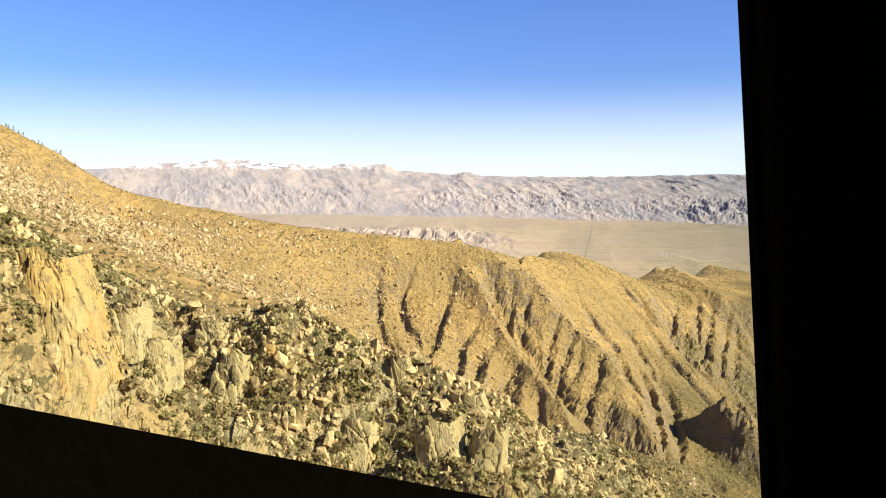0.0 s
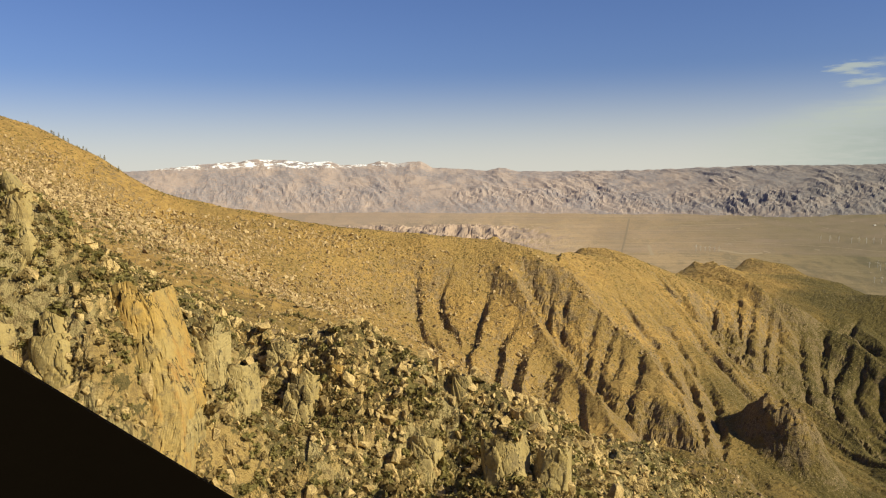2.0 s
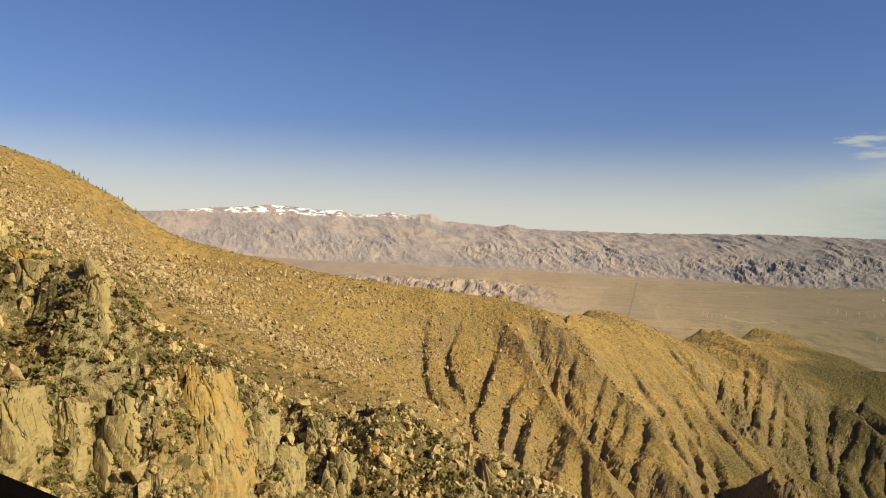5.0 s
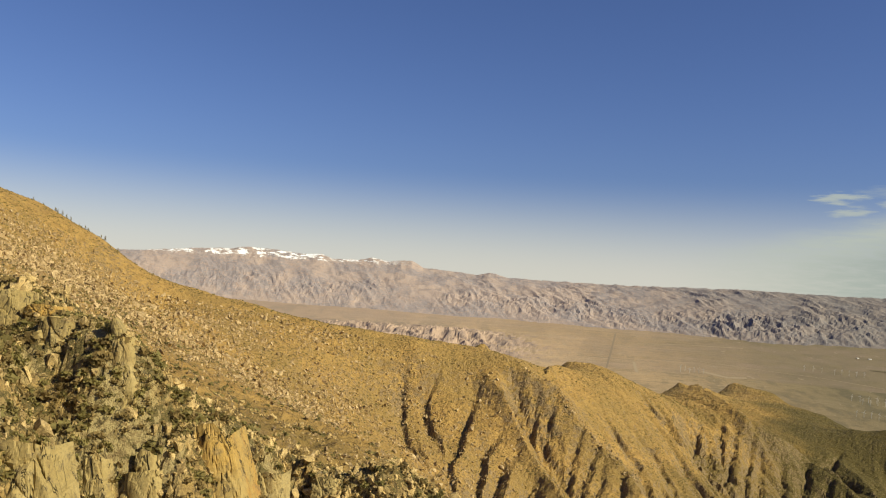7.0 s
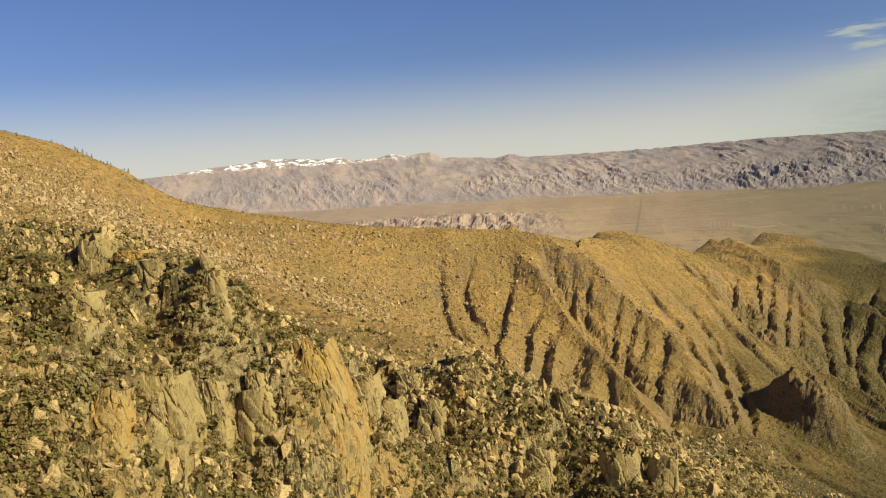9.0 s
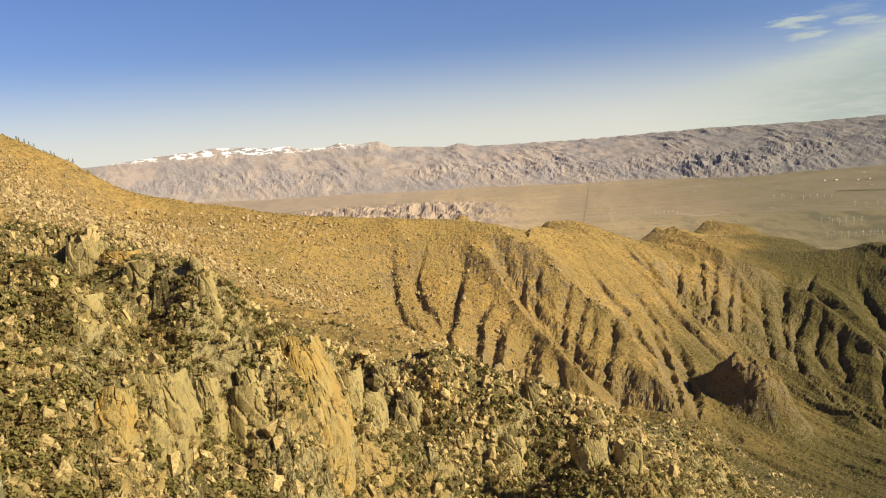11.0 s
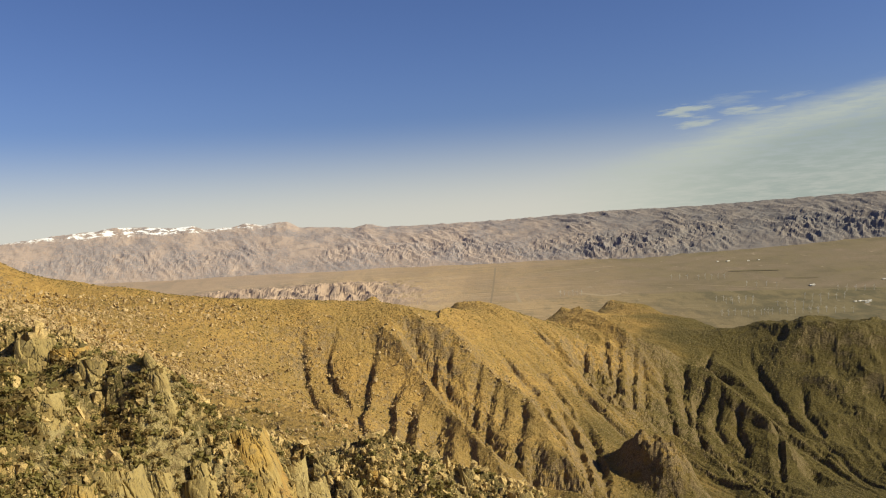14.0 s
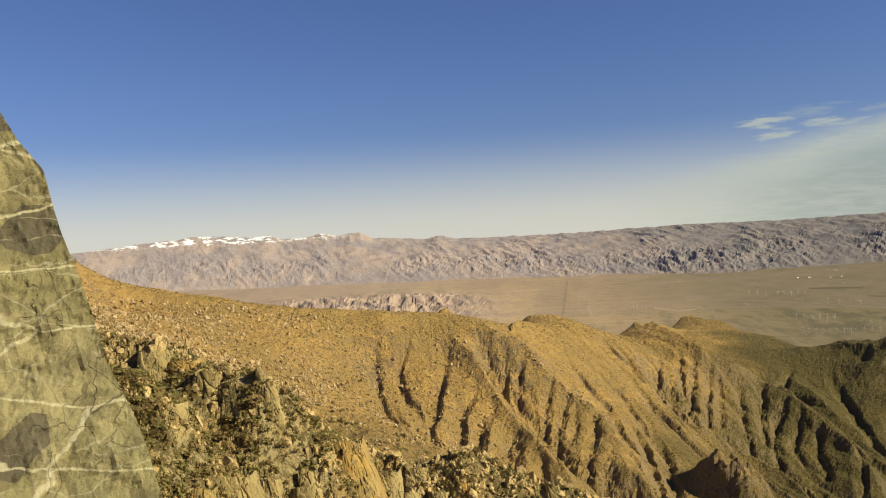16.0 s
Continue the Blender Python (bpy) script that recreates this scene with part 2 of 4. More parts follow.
def valley_material():
    m = Nodes("desert_floor")
    flat = m.stretch(1.0, 0.45, 1.0)
    broad, mid, fine = m.noise(0.0035, 5, 0.6, flat), m.noise(0.016, 6, 0.65, flat), m.noise(0.09, 5, 0.7)
    c = m.mix(m.step(broad, 0.38, 0.62), (0.45, 0.318, 0.18), (0.33, 0.238, 0.138))
    c = m.mix(m.math("MULTIPLY", m.step(mid, 0.5, 0.6), 0.55), c, (0.24, 0.19, 0.12))
    c = m.mix(m.math("MULTIPLY", m.step(mid, 0.46, 0.36), 0.6), c, (0.40, 0.30, 0.19))
    c = m.mix(m.math("MULTIPLY", m.step(fine, 0.52, 0.64), 0.45), c, (0.21, 0.17, 0.11))
    bands = m.noise(1.0, 6, 0.7, m.stretch(0.002, 0.0065, 1.0, 6), 0.6)
    c = m.mix(m.math("MULTIPLY", m.step(bands, 0.52, 0.62), 0.6), c, (0.22, 0.178, 0.115))
    c = m.mix(m.math("MULTIPLY", m.step(bands, 0.46, 0.36), 0.75), c, (0.52, 0.40, 0.27))
    c = m.mix(m.math("MULTIPLY", m.step(m.axis(0), 350, 1600), 0.88), c, m.mix(m.step(mid, 0.42, 0.58), (0.165, 0.14, 0.075), (0.10, 0.092, 0.052)))
    c = m.mix(m.math("MULTIPLY", m.step(m.noise(0.03, 5, 0.7, flat), 0.62, 0.7), 0.6), c, (0.38, 0.31, 0.22))
    c = m.mix(m.math("MULTIPLY", m.step(m.axis(0), 500, -500), 0.6), c, m.mix(m.step(mid, 0.42, 0.58), (0.37, 0.28, 0.22), (0.25, 0.205, 0.18)))
    hill = m.step(m.axis(2, m.geo.outputs["Normal"]), 0.995, 0.96)
    stone = m.mix(m.step(mid, 0.4, 0.6), (0.23, 0.18, 0.16), (0.42, 0.31, 0.235))
    c = m.mix(m.math("MULTIPLY", hill, 0.85), c, stone)
    return m.done(c, 0.95, fine, 2.0)


def range_material():
    m = Nodes("far_range_rock")
    broad, mid, fine = m.noise(0.006, 5), m.noise(0.02, 6, 0.65), m.noise(0.07, 6, 0.7)
    # distance haze is mixed into these pale mauve rock colours
    c = m.mix(m.step(broad, 0.4, 0.6), (0.36, 0.292, 0.262), (0.27, 0.238, 0.242))
    c = m.mix(m.math("MULTIPLY", m.step(mid, 0.5, 0.62), 0.4), c, (0.185, 0.165, 0.17))
    c = m.mix(m.math("MULTIPLY", m.step(fine, 0.5, 0.62), 0.45), c, (0.44, 0.315, 0.245))
    # eastern hills greyed in colour for bluish shade and lens falloff
    c = m.mix(m.math("MULTIPLY", m.step(m.axis(0), 300, 2000), 0.66), c, (0.14, 0.138, 0.138))
    high = m.math("ADD", m.axis(2), m.math("MULTIPLY", m.math("SUBTRACT", fine, 0.5), 50))
    west = m.step(m.axis(0), -250, -700)
    snow = m.math("MULTIPLY", m.step(high, 850, 860), west)
    snow = m.math("MULTIPLY", snow, m.step(m.noise(1.0, 5, 0.65, m.stretch(0.02, 0.02, 0.06)), 0.49, 0.55))
    c = m.mix(snow, c, (0.82, 0.83, 0.86))
    return m.done(c, 0.95, m.math("ADD", mid, m.math("MULTIPLY", fine, 0.5)), 2.6)


def plain_material(name, colour, rough=0.6, metal=0.0, wear=0.25, gloss=0.25):
    m = Nodes(name)
    m.bsdf.inputs["Specular IOR Level"].default_value = gloss
    n = m.noise(7.0, 5)
    dark = tuple(v * 0.6 for v in colour)
    return m.done(m.mix(m.math("MULTIPLY", m.step(n, 0.4, 0.7), wear), colour, dark), rough, n, 0.004, metal)


MOUNTAIN, SPUR_ROCK, VALLEY, RANGE = mountain_material(), spur_material(), valley_material(), range_material()
PALE_CRAG = crag_material("pale_granite_crag", (0.33, 0.25, 0.097), (0.40, 0.31, 0.135), (0.24, 0.165, 0.06))
OCHRE_CRAG = crag_material("ochre_granite_crag", (0.42, 0.272, 0.075), (0.38, 0.278, 0.105), (0.36, 0.185, 0.045))


def cliff_material():
    m = Nodes("veined_cliff")
    blotch, grain = m.noise(0.07, 5, 0.6), m.noise(1.3, 6, 0.72)
    warp = m.t.nodes.new("ShaderNodeVectorMath")
    warp.operation = "MULTIPLY_ADD"
    wob = m.t.nodes.new("ShaderNodeTexNoise")
    wob.inputs["Scale"].default_value, wob.inputs["Detail"].default_value = 0.35, 4
    m.put(m.pos, wob.inputs["Vector"])
    m.put(wob.outputs["Color"], warp.inputs[0])
    warp.inputs[1].default_value = (1.6, 1.6, 1.6)
    m.put(m.pos, warp.inputs[2])

    def bent(x, y, z, rz, ry):
        n = m.t.nodes.new("ShaderNodeMapping")
        n.inputs["Scale"].default_value, n.inputs["Rotation"].default_value = (x, y, z), (0, radians(ry), radians(rz))
        m.put(warp.outputs[0], n.inputs["Vector"])
        return n.outputs[0]

    c = m.mix(m.step(blotch, 0.36, 0.64), (0.23, 0.20, 0.09), (0.31, 0.268, 0.13))
    c = m.mix(m.math("MULTIPLY", m.step(m.noise(0.3, 6, 0.7), 0.46, 0.6), 0.75), c, (0.155, 0.13, 0.06))
    c = m.mix(m.math("MULTIPLY", m.step(m.noise(1.0, 5, 0.7, m.stretch(0.4, 0.4, 0.07, 0, 14)), 0.5, 0.66), 0.5), c, (0.15, 0.125, 0.07))
    c = m.mix(m.math("MULTIPLY", m.step(grain, 0.45, 0.72), 0.45), c, (0.115, 0.098, 0.06))
    # dark angular inclusions
    vor = m.t.nodes.new("ShaderNodeTexVoronoi")
    vor.inputs["Scale"].default_value = 0.13
    m.put(bent(1.0, 1.0, 1.5, 0, 30), vor.inputs["Vector"])
    dark = m.step(m.axis(0, vor.outputs["Color"]), 0.865, 0.875)
    c = m.mix(m.math("MULTIPLY", dark, 0.8), c, (0.085, 0.072, 0.05))
    # pale quartz veins that cross one another, and dark joints
    vein = m.step(m.cells(0.085, "DISTANCE_TO_EDGE", bent(0.6, 0.6, 1.7, 0, 32)), 0.022, 0.007)
    c = m.mix(m.math("MULTIPLY", vein, 0.85), c, (0.48, 0.43, 0.27))
    thin = m.math("MULTIPLY", m.step(m.cells(0.16, "DISTANCE_TO_EDGE", bent(0.7, 0.7, 1.6, 20, -18)), 0.022, 0.006), m.step(m.noise(0.1, 3), 0.4, 0.5))
    c = m.mix(m.math("MULTIPLY", thin, 0.5), c, (0.42, 0.38, 0.25))
    seam = m.math("MULTIPLY", m.step(m.cells(0.2, "DISTANCE_TO_EDGE", bent(1.5, 1.5, 0.3, 40, -14)), 0.013, 0.004), m.step(m.noise(0.13, 3), 0.5, 0.56))
    c = m.mix(m.math("MULTIPLY", seam, 0.3), c, (0.05, 0.042, 0.028))
    h = m.math("SUBTRACT", m.math("ADD", m.math("MULTIPLY", grain, 0.4), blotch), m.math("MULTIPLY", seam, 0.4))
    return m.done(c, 0.9, h, 0.9)


CLIFF = cliff_material()
BOULDER = boulder_material("granite_boulder", (0.54, 0.39, 0.16), (0.70, 0.52, 0.24), 0.25)
RUBBLE = boulder_material("granite_rubble", (0.50, 0.365, 0.185), (0.66, 0.49, 0.27), 0.7)
LEAF = leaf_material("chaparral_leaves", (0.235, 0.205, 0.07), (0.32, 0.26, 0.095))
DRY_LEAF = leaf_material("dry_brush", (0.33, 0.23, 0.09), (0.23, 0.165, 0.062))
BARK = plain_material("bark", (0.09, 0.065, 0.04), 0.9)
DUSTY_WHITE = plain_material("dusty_white_paint", (0.58, 0.56, 0.52), 0.7)
# brown paint taken down to near black: the cabin's indoor shade is in the colour
UNLIT_METAL = plain_material("dark_brown_paint", (0.003, 0.0022, 0.0014), 1.0, gloss=0.01)
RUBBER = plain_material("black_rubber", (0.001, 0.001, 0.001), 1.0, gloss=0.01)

# ---- the landforms: heights relative to the first eye, which is at z = 800 ----
Z0 = 800.0
HUB = np.array([-21.0, -29.0])
SPUR = [
    (-67, 132, -13), (-57, 138, -24), (-35, 170, -33), (0, 170, -43), (-7, 174, -38), (18, 188, -53), (-61, 173, -30), (-108, 132, 1), (-96, 121, -1),
    (-81, 123, -9), (-116, 159, 12), (-99, 135, 4), (-90, 122, -10), (-70, 122, -19), (-50, 165, -39), (-118, 148, 9), (-80, 166, -15),
    (-35, 174, -27), (-61, 150, -23), (50, 244, -77), (-77, 120, -23), (-81, 115, -18), (-86, 127, -3), (-65, 180, -23), (-89, 140, 6),
    (-33, 189, -36), (-4, 189, -48), (22, 205, -64), (-56, 193, -33),
]
SHOULDER = [
    (-80, 96, -29), (-64, 109, -36), (-51, 129, -46), (-32, 140, -52), (-5, 151, -58), (26, 167, -68), (75, 239, -102), (-33, 143, -49),
    (-3, 145, -50), (20, 162, -57), (-146, 373, -38), (-131, 520, -72), (-110, 732, -131), (-33, 433, -96), (27, 364, -106), (19, 851, -242),
    (-66, 399, -66), (204, 751, -290), (254, 854, -296), (281, 842, -325), (-255, 1011, -118), (-100, 375, -55), (-85, 265, -46), (-32, 262, -66),
    (22, 285, -94), (-108, 255, -38), (-55, 225, -52), (-10, 215, -62),
]
CREST = [
    (-896, 1726, 106), (-733, 1640, 44), (-664, 1702, -16), (-569, 1756, -47), (-456, 1766, -69), (-339, 1761, -93), (-220, 1738, -109),
    (-116, 1737, -124), (-26, 1939, -145), (45, 2118, -153), (89, 1735, -154),
]
EAST_CREST = [
    (190, 1976, -188), (250, 2152, -188), (313, 2143, -185), (345, 2005, -197), (494, 2326, -272), (628, 2522, -276), (711, 2579, -311),
    (879, 2847, -290), (972, 2709, -296), (1052, 2512, -331), (1055, 2343, -349), (1043, 2283, -330), (1125, 2222, -324), (1216, 2141, -306),
    (1312, 2082, -311), (1430, 2062, -329),
]
FLANK = [
    (-128, 1601, -233), (69, 1578, -242), (178, 1538, -295), (233, 1304, -347), (-228, 1476, -206), (7, 1660, -205), (-149, 1724, -130),
    (668, 1735, -454), (700, 2306, -315), (-295, 1496, -151), (-93, 1470, -285), (-166, 1429, -234), (-335, 1246, -153), (-467, 1439, -85),
    (221, 1241, -377), (291, 1270, -377), (-601, 1532, -92), (-150, 1450, -270), (866, 1964, -422), (935, 1961, -435), (818, 2026, -412),
    (734, 2067, -341), (787, 1668, -519), (954, 1626, -547), (1156, 1870, -452), (1051, 2083, -401),
]
OUTSIDE = [
    (0, 0, -95), (-50, -70, -75), (40, 70, -100), (-70, 60, -45), (70, 130, -108), (-300, 0, 60), (-300, -300, 150), (300, 0, -250), (0, -400, 100),
    (400, -400, -150), (500, 300, -350), (800, 900, -480), (-500, 600, 50), (-900, 900, 150), (-1300, 1900, 220), (-1000, 300, 220), (1500, 1500, -600),
    (1900, 2600, -520), (600, 1500, -480), (-200, 250, 0), (-160, 120, 20),
    (150, 1030, -372), (330, 1010, -420), (-10, 1060, -315),
]
BEYOND = [(-1700, 3100, -460), (-700, 3300, -460), (0, 3200, -460), (700, 3600, -470), (1500, 3400, -500), (2600, 3000, -520), (2700, 1900, -560), (-2600, 2400, -100)]


def lay_controls():
    pts = SPUR + SHOULDER + CREST + EAST_CREST + FLANK + OUTSIDE + BEYOND
    for x, y, z in CREST + EAST_CREST:
        d = np.array([x, y]) - HUB
        d = d / np.linalg.norm(d) * 350
        pts.append((x + d[0], y + d[1], z - 150))
    return np.array(pts, float)


def solve_surface(p):
    x = p[:, :2] / 1000
    n = len(x)
    loose = np.full(n, 2e-5)
    first = len(SPUR + SHOULDER + CREST + EAST_CREST)
    loose[first:first + len(FLANK)] = 0.01
    k = -np.sqrt(((x[:, None] - x[None]) ** 2).sum(-1) + 0.015 ** 2) + np.diag(loose)
    q = np.c_[np.ones(n), x]
    a = np.block([[k, q], [q.T, np.zeros((3, 3))]])
    return x, np.linalg.solve(a, np.r_[p[:, 2], np.zeros(3)])


CENTRES, WEIGHTS = solve_surface(lay_controls())


def smooth_land(x, y):
    q = np.stack([x.ravel(), y.ravel()], 1) / 1000
    out = WEIGHTS[-3] + q @ WEIGHTS[-2:]
    for c, w in zip(CENTRES, WEIGHTS):
        out -= w * np.sqrt((q[:, 0] - c[0]) ** 2 + (q[:, 1] - c[1]) ** 2 + 0.000225)
    return out.reshape(x.shape)


TABLE = np.random.default_rng(5).permutation(512)
ANGLES = np.random.default_rng(6).uniform(0, 2 * np.pi, 512)


def gradient_noise(x, y):
    """Gradient noise of about -0.7 to 0.7."""
    xi, yi = np.floor(x).astype(np.int64), np.floor(y).astype(np.int64)
    fx, fy = x - xi, y - yi
    out = []
    for dx in (0, 1):
        for dy in (0, 1):
            a = ANGLES[TABLE[(TABLE[(xi + dx) & 511] + yi + dy) & 511]]
            out.append(np.cos(a) * (fx - dx) + np.sin(a) * (fy - dy))
    u, v = fx ** 3 * (fx * (fx * 6 - 15) + 10), fy ** 3 * (fy * (fy * 6 - 15) + 10)
    return (out[0] * (1 - v) + out[1] * v) * (1 - u) + (out[2] * (1 - v) + out[3] * v) * u


def fractal(x, y, octaves=4, gain=0.5, ridged=False):
    total, amp = 0.0, 1.0
    for k in range(octaves):
        n = gradient_noise(x * 2.03 ** k + 17.3 * k, y * 2.03 ** k - 9.1 * k)
        total = total + amp * ((0.35 - np.abs(n)) * 2 if ridged else n)
        amp *= gain
    return total


def jointed(x, y):
    """Broken blocks: each cell of rock stands at its own height and tilt."""
    xi, yi = np.floor(x).astype(np.int64), np.floor(y).astype(np.int64)
    best, out = np.full(x.shape, 1e9), np.zeros(x.shape)
    for dx in (-1, 0, 1):
        for dy in (-1, 0, 1):
            k = TABLE[(TABLE[(xi + dx) & 511] + yi + dy) & 511]
            jx, jy = (k * 37 % 101) / 101.0, (k * 61 % 103) / 103.0
            ox, oy = x - (xi + dx + jx), y - (yi + dy + jy)
            d = ox * ox + oy * oy
            tall = (k * 29 % 97) / 97.0 - 0.5 + ox * ((k * 17 % 89) / 89.0 - 0.5) * 1.6 + oy * ((k * 23 % 83) / 83.0 - 0.5) * 1.6
            closer = d < best
            best, out = np.where(closer, d, best), np.where(closer, tall, out)
    return out * 2


# the flank: depth or rise, half widths on the western and eastern hand, plan line from top to bottom
WEST_GULLIES = [
    (11, 30, 9, [(-122, 1680), (-127, 1640), (-126, 1618), (-121, 1595), (-116, 1538), (-96, 1473), (-54, 1329)]),
    (7, 16, 8, [(-94, 1520), (-83, 1473), (-68, 1384), (-42, 1236)]),
    (11, 32, 9, [(-53, 1703), (-69, 1641), (-78, 1612), (-81, 1573), (-69, 1549), (-48, 1511), (-36, 1429), (-15, 1280)]),
    (14, 36, 12, [(26, 1687), (8, 1610), (-4, 1543), (-21, 1463), (-51, 1316)]),
    (20, 34, 18, [(70, 1553), (44, 1517), (30, 1461), (23, 1386), (21, 1232), (18, 1082)]),
    (22, 30, 20, [(93, 1510), (70, 1469), (57, 1418), (44, 1300), (27, 1151)]),
    (26, 34, 32, [(123, 1435), (97, 1347), (76, 1231), (50, 1084)]),
    (10, 22, 10, [(149, 1352), (147, 1281), (144, 1131)]),
    (38, 26, 62, [(83, 1719), (91, 1645), (115, 1563), (143, 1483), (172, 1381), (191, 1298), (221, 1273), (338, 1178)]),
]
RIB_FLUTES = [
    (9, 14, 8, [(100, 1692), (95, 1622)]),
    (11, 14, 9, [(140, 1681), (118, 1564)]),
    (13, 15, 11, [(177, 1668), (151, 1600), (136, 1524)]),
    (13, 15, 11, [(228, 1624), (199, 1546), (175, 1439)]),
    (14, 16, 12, [(256, 1597), (211, 1490), (188, 1367)]),
    (10, 14, 9, [(252, 1539), (221, 1410)]),
    (14, 16, 12, [(288, 1527), (257, 1417), (219, 1284)]),
    (12, 16, 12, [(283, 1382), (249, 1277), (203, 1135)]),
]
EAST_GULLIES = [
    (14, 24, 11, [(401, 1987), (413, 1917), (434, 1885), (452, 1821)]),
    (14, 24, 11, [(327, 1760), (371, 1695), (389, 1633), (396, 1559)]),
    (14, 24, 11, [(312, 1641), (329, 1572), (329, 1506), (335, 1397)]),
    (16, 26, 12, [(436, 1739), (446, 1695), (475, 1656)]),
    (17, 26, 13, [(366, 1589), (369, 1491), (345, 1354), (319, 1207)]),
    (17, 26, 13, [(404, 1607), (408, 1491), (370, 1323), (337, 1177)]),
    (12, 22, 11, [(275, 1740), (304, 1655), (328, 1612)]),
    (14, 22, 11, [(301, 1417), (309, 1316), (321, 1166)]),
]
CANYON_GULLIES = [
    (52, 40, 110, [(525, 1990), (500, 1900), (509, 1762), (558, 1728), (610, 1706), (649, 1680), (692, 1634), (722, 1562), (724, 1456)]),
]
CANYON_FLUTES = [
    (11, 14, 10, [(567, 2045), (508, 1881)]),
    (12, 15, 11, [(619, 2073), (562, 1856)]),
    (12, 15, 11, [(649, 2048), (564, 1825)]),
    (14, 16, 12, [(682, 2032), (583, 1777)]),
    (12, 15, 11, [(689, 1989), (622, 1796)]),
    (14, 16, 13, [(745, 2012), (688, 1847), (666, 1744)]),
    (16, 18, 15, [(821, 2039), (741, 1874), (718, 1775)]),
    (16, 18, 15, [(844, 1962), (748, 1825), (717, 1717)]),
]
FAR_GULLIES = [
    (18, 30, 20, [(765, 2071), (849, 2029), (884, 1894), (904, 1777), (917, 1687), (905, 1564)]),
    (12, 20, 12, [(860, 1914), (775, 1777), (770, 1700)]),
    (12, 20, 12, [(895, 1862), (823, 1769), (803, 1680)]),
    (13, 22, 13, [(950, 1767), (889, 1707), (821, 1578)]),
    (14, 20, 14, [(961, 2177), (881, 2068), (919, 1995)]),
    (15, 26, 16, [(1033, 2134), (994, 1921), (972, 1807), (977, 1683)]),
    (12, 20, 12, [(1079, 1946), (1027, 1844), (1016, 1748)]),
    (14, 18, 14, [(720, 1767), (741, 1676), (684, 1482)]),
]
RIBS = [
    (18, 34, 38, [(17, 1718), (65, 1640), (103, 1559), (134, 1475), (157, 1362), (177, 1266), (209, 1119)]),
    (26, 66, 60, [(95, 1752), (131, 1695), (177, 1683), (195, 1647), (224, 1603), (247, 1568), (272, 1536), (296, 1478), (303, 1347), (312, 1197)]),
    (50, 95, 60, [(632, 2437), (626, 2234), (649, 2114), (677, 2046), (731, 2027), (803, 2040), (839, 1976), (864, 1880), (878, 1777), (880, 1665)]),
    (18, 36, 36, [(492, 1656), (556, 1690), (607, 1683), (644, 1630), (677, 1574), (689, 1459), (671, 1371)]),
    (14, 30, 40, [(903, 2151), (941, 2040), (941, 1899), (960, 1808), (976, 1723)]),
    (9, 9, 60, [(243, 2138), (203, 1954), (166, 1789)]),
    (11, 10, 70, [(873, 2836), (830, 2809), (661, 2399)]),
]


def line_profile(x, y, pts, left, right):
    """1 on the plan line, falling to 0 at these distances on its western and eastern hand, and towards its upper end."""
    best, sign, along = np.full(x.shape, 1e9), np.zeros(x.shape), np.zeros(x.shape)
    reach = max(left, right)
    run = 0.0
    for (ax, ay), (bx, by) in zip(pts[:-1], pts[1:]):
        dx, dy = bx - ax, by - ay
        length = math.hypot(dx, dy)
        near = (x > min(ax, bx) - reach) & (x < max(ax, bx) + reach) & (y > min(ay, by) - reach) & (y < max(ay, by) + reach)
        if near.any():
            px, py = x[near] - ax, y[near] - ay
            t = np.clip((px * dx + py * dy) / length ** 2, 0, 1)
            d = np.hypot(px - t * dx, py - t * dy)
            closer = d < best[near]
            best[near] = np.where(closer, d, best[near])
            sign[near] = np.where(closer, np.sign(dx * py - dy * px), sign[near])
            along[near] = np.where(closer, run + t * length, along[near])
        run += length
    fade = np.clip(1 - best / np.where(sign > 0, right, left), 0, 1) ** 1.15
    return fade * np.clip(along / min(110.0, 0.55 * run) + 0.12, 0, 1)


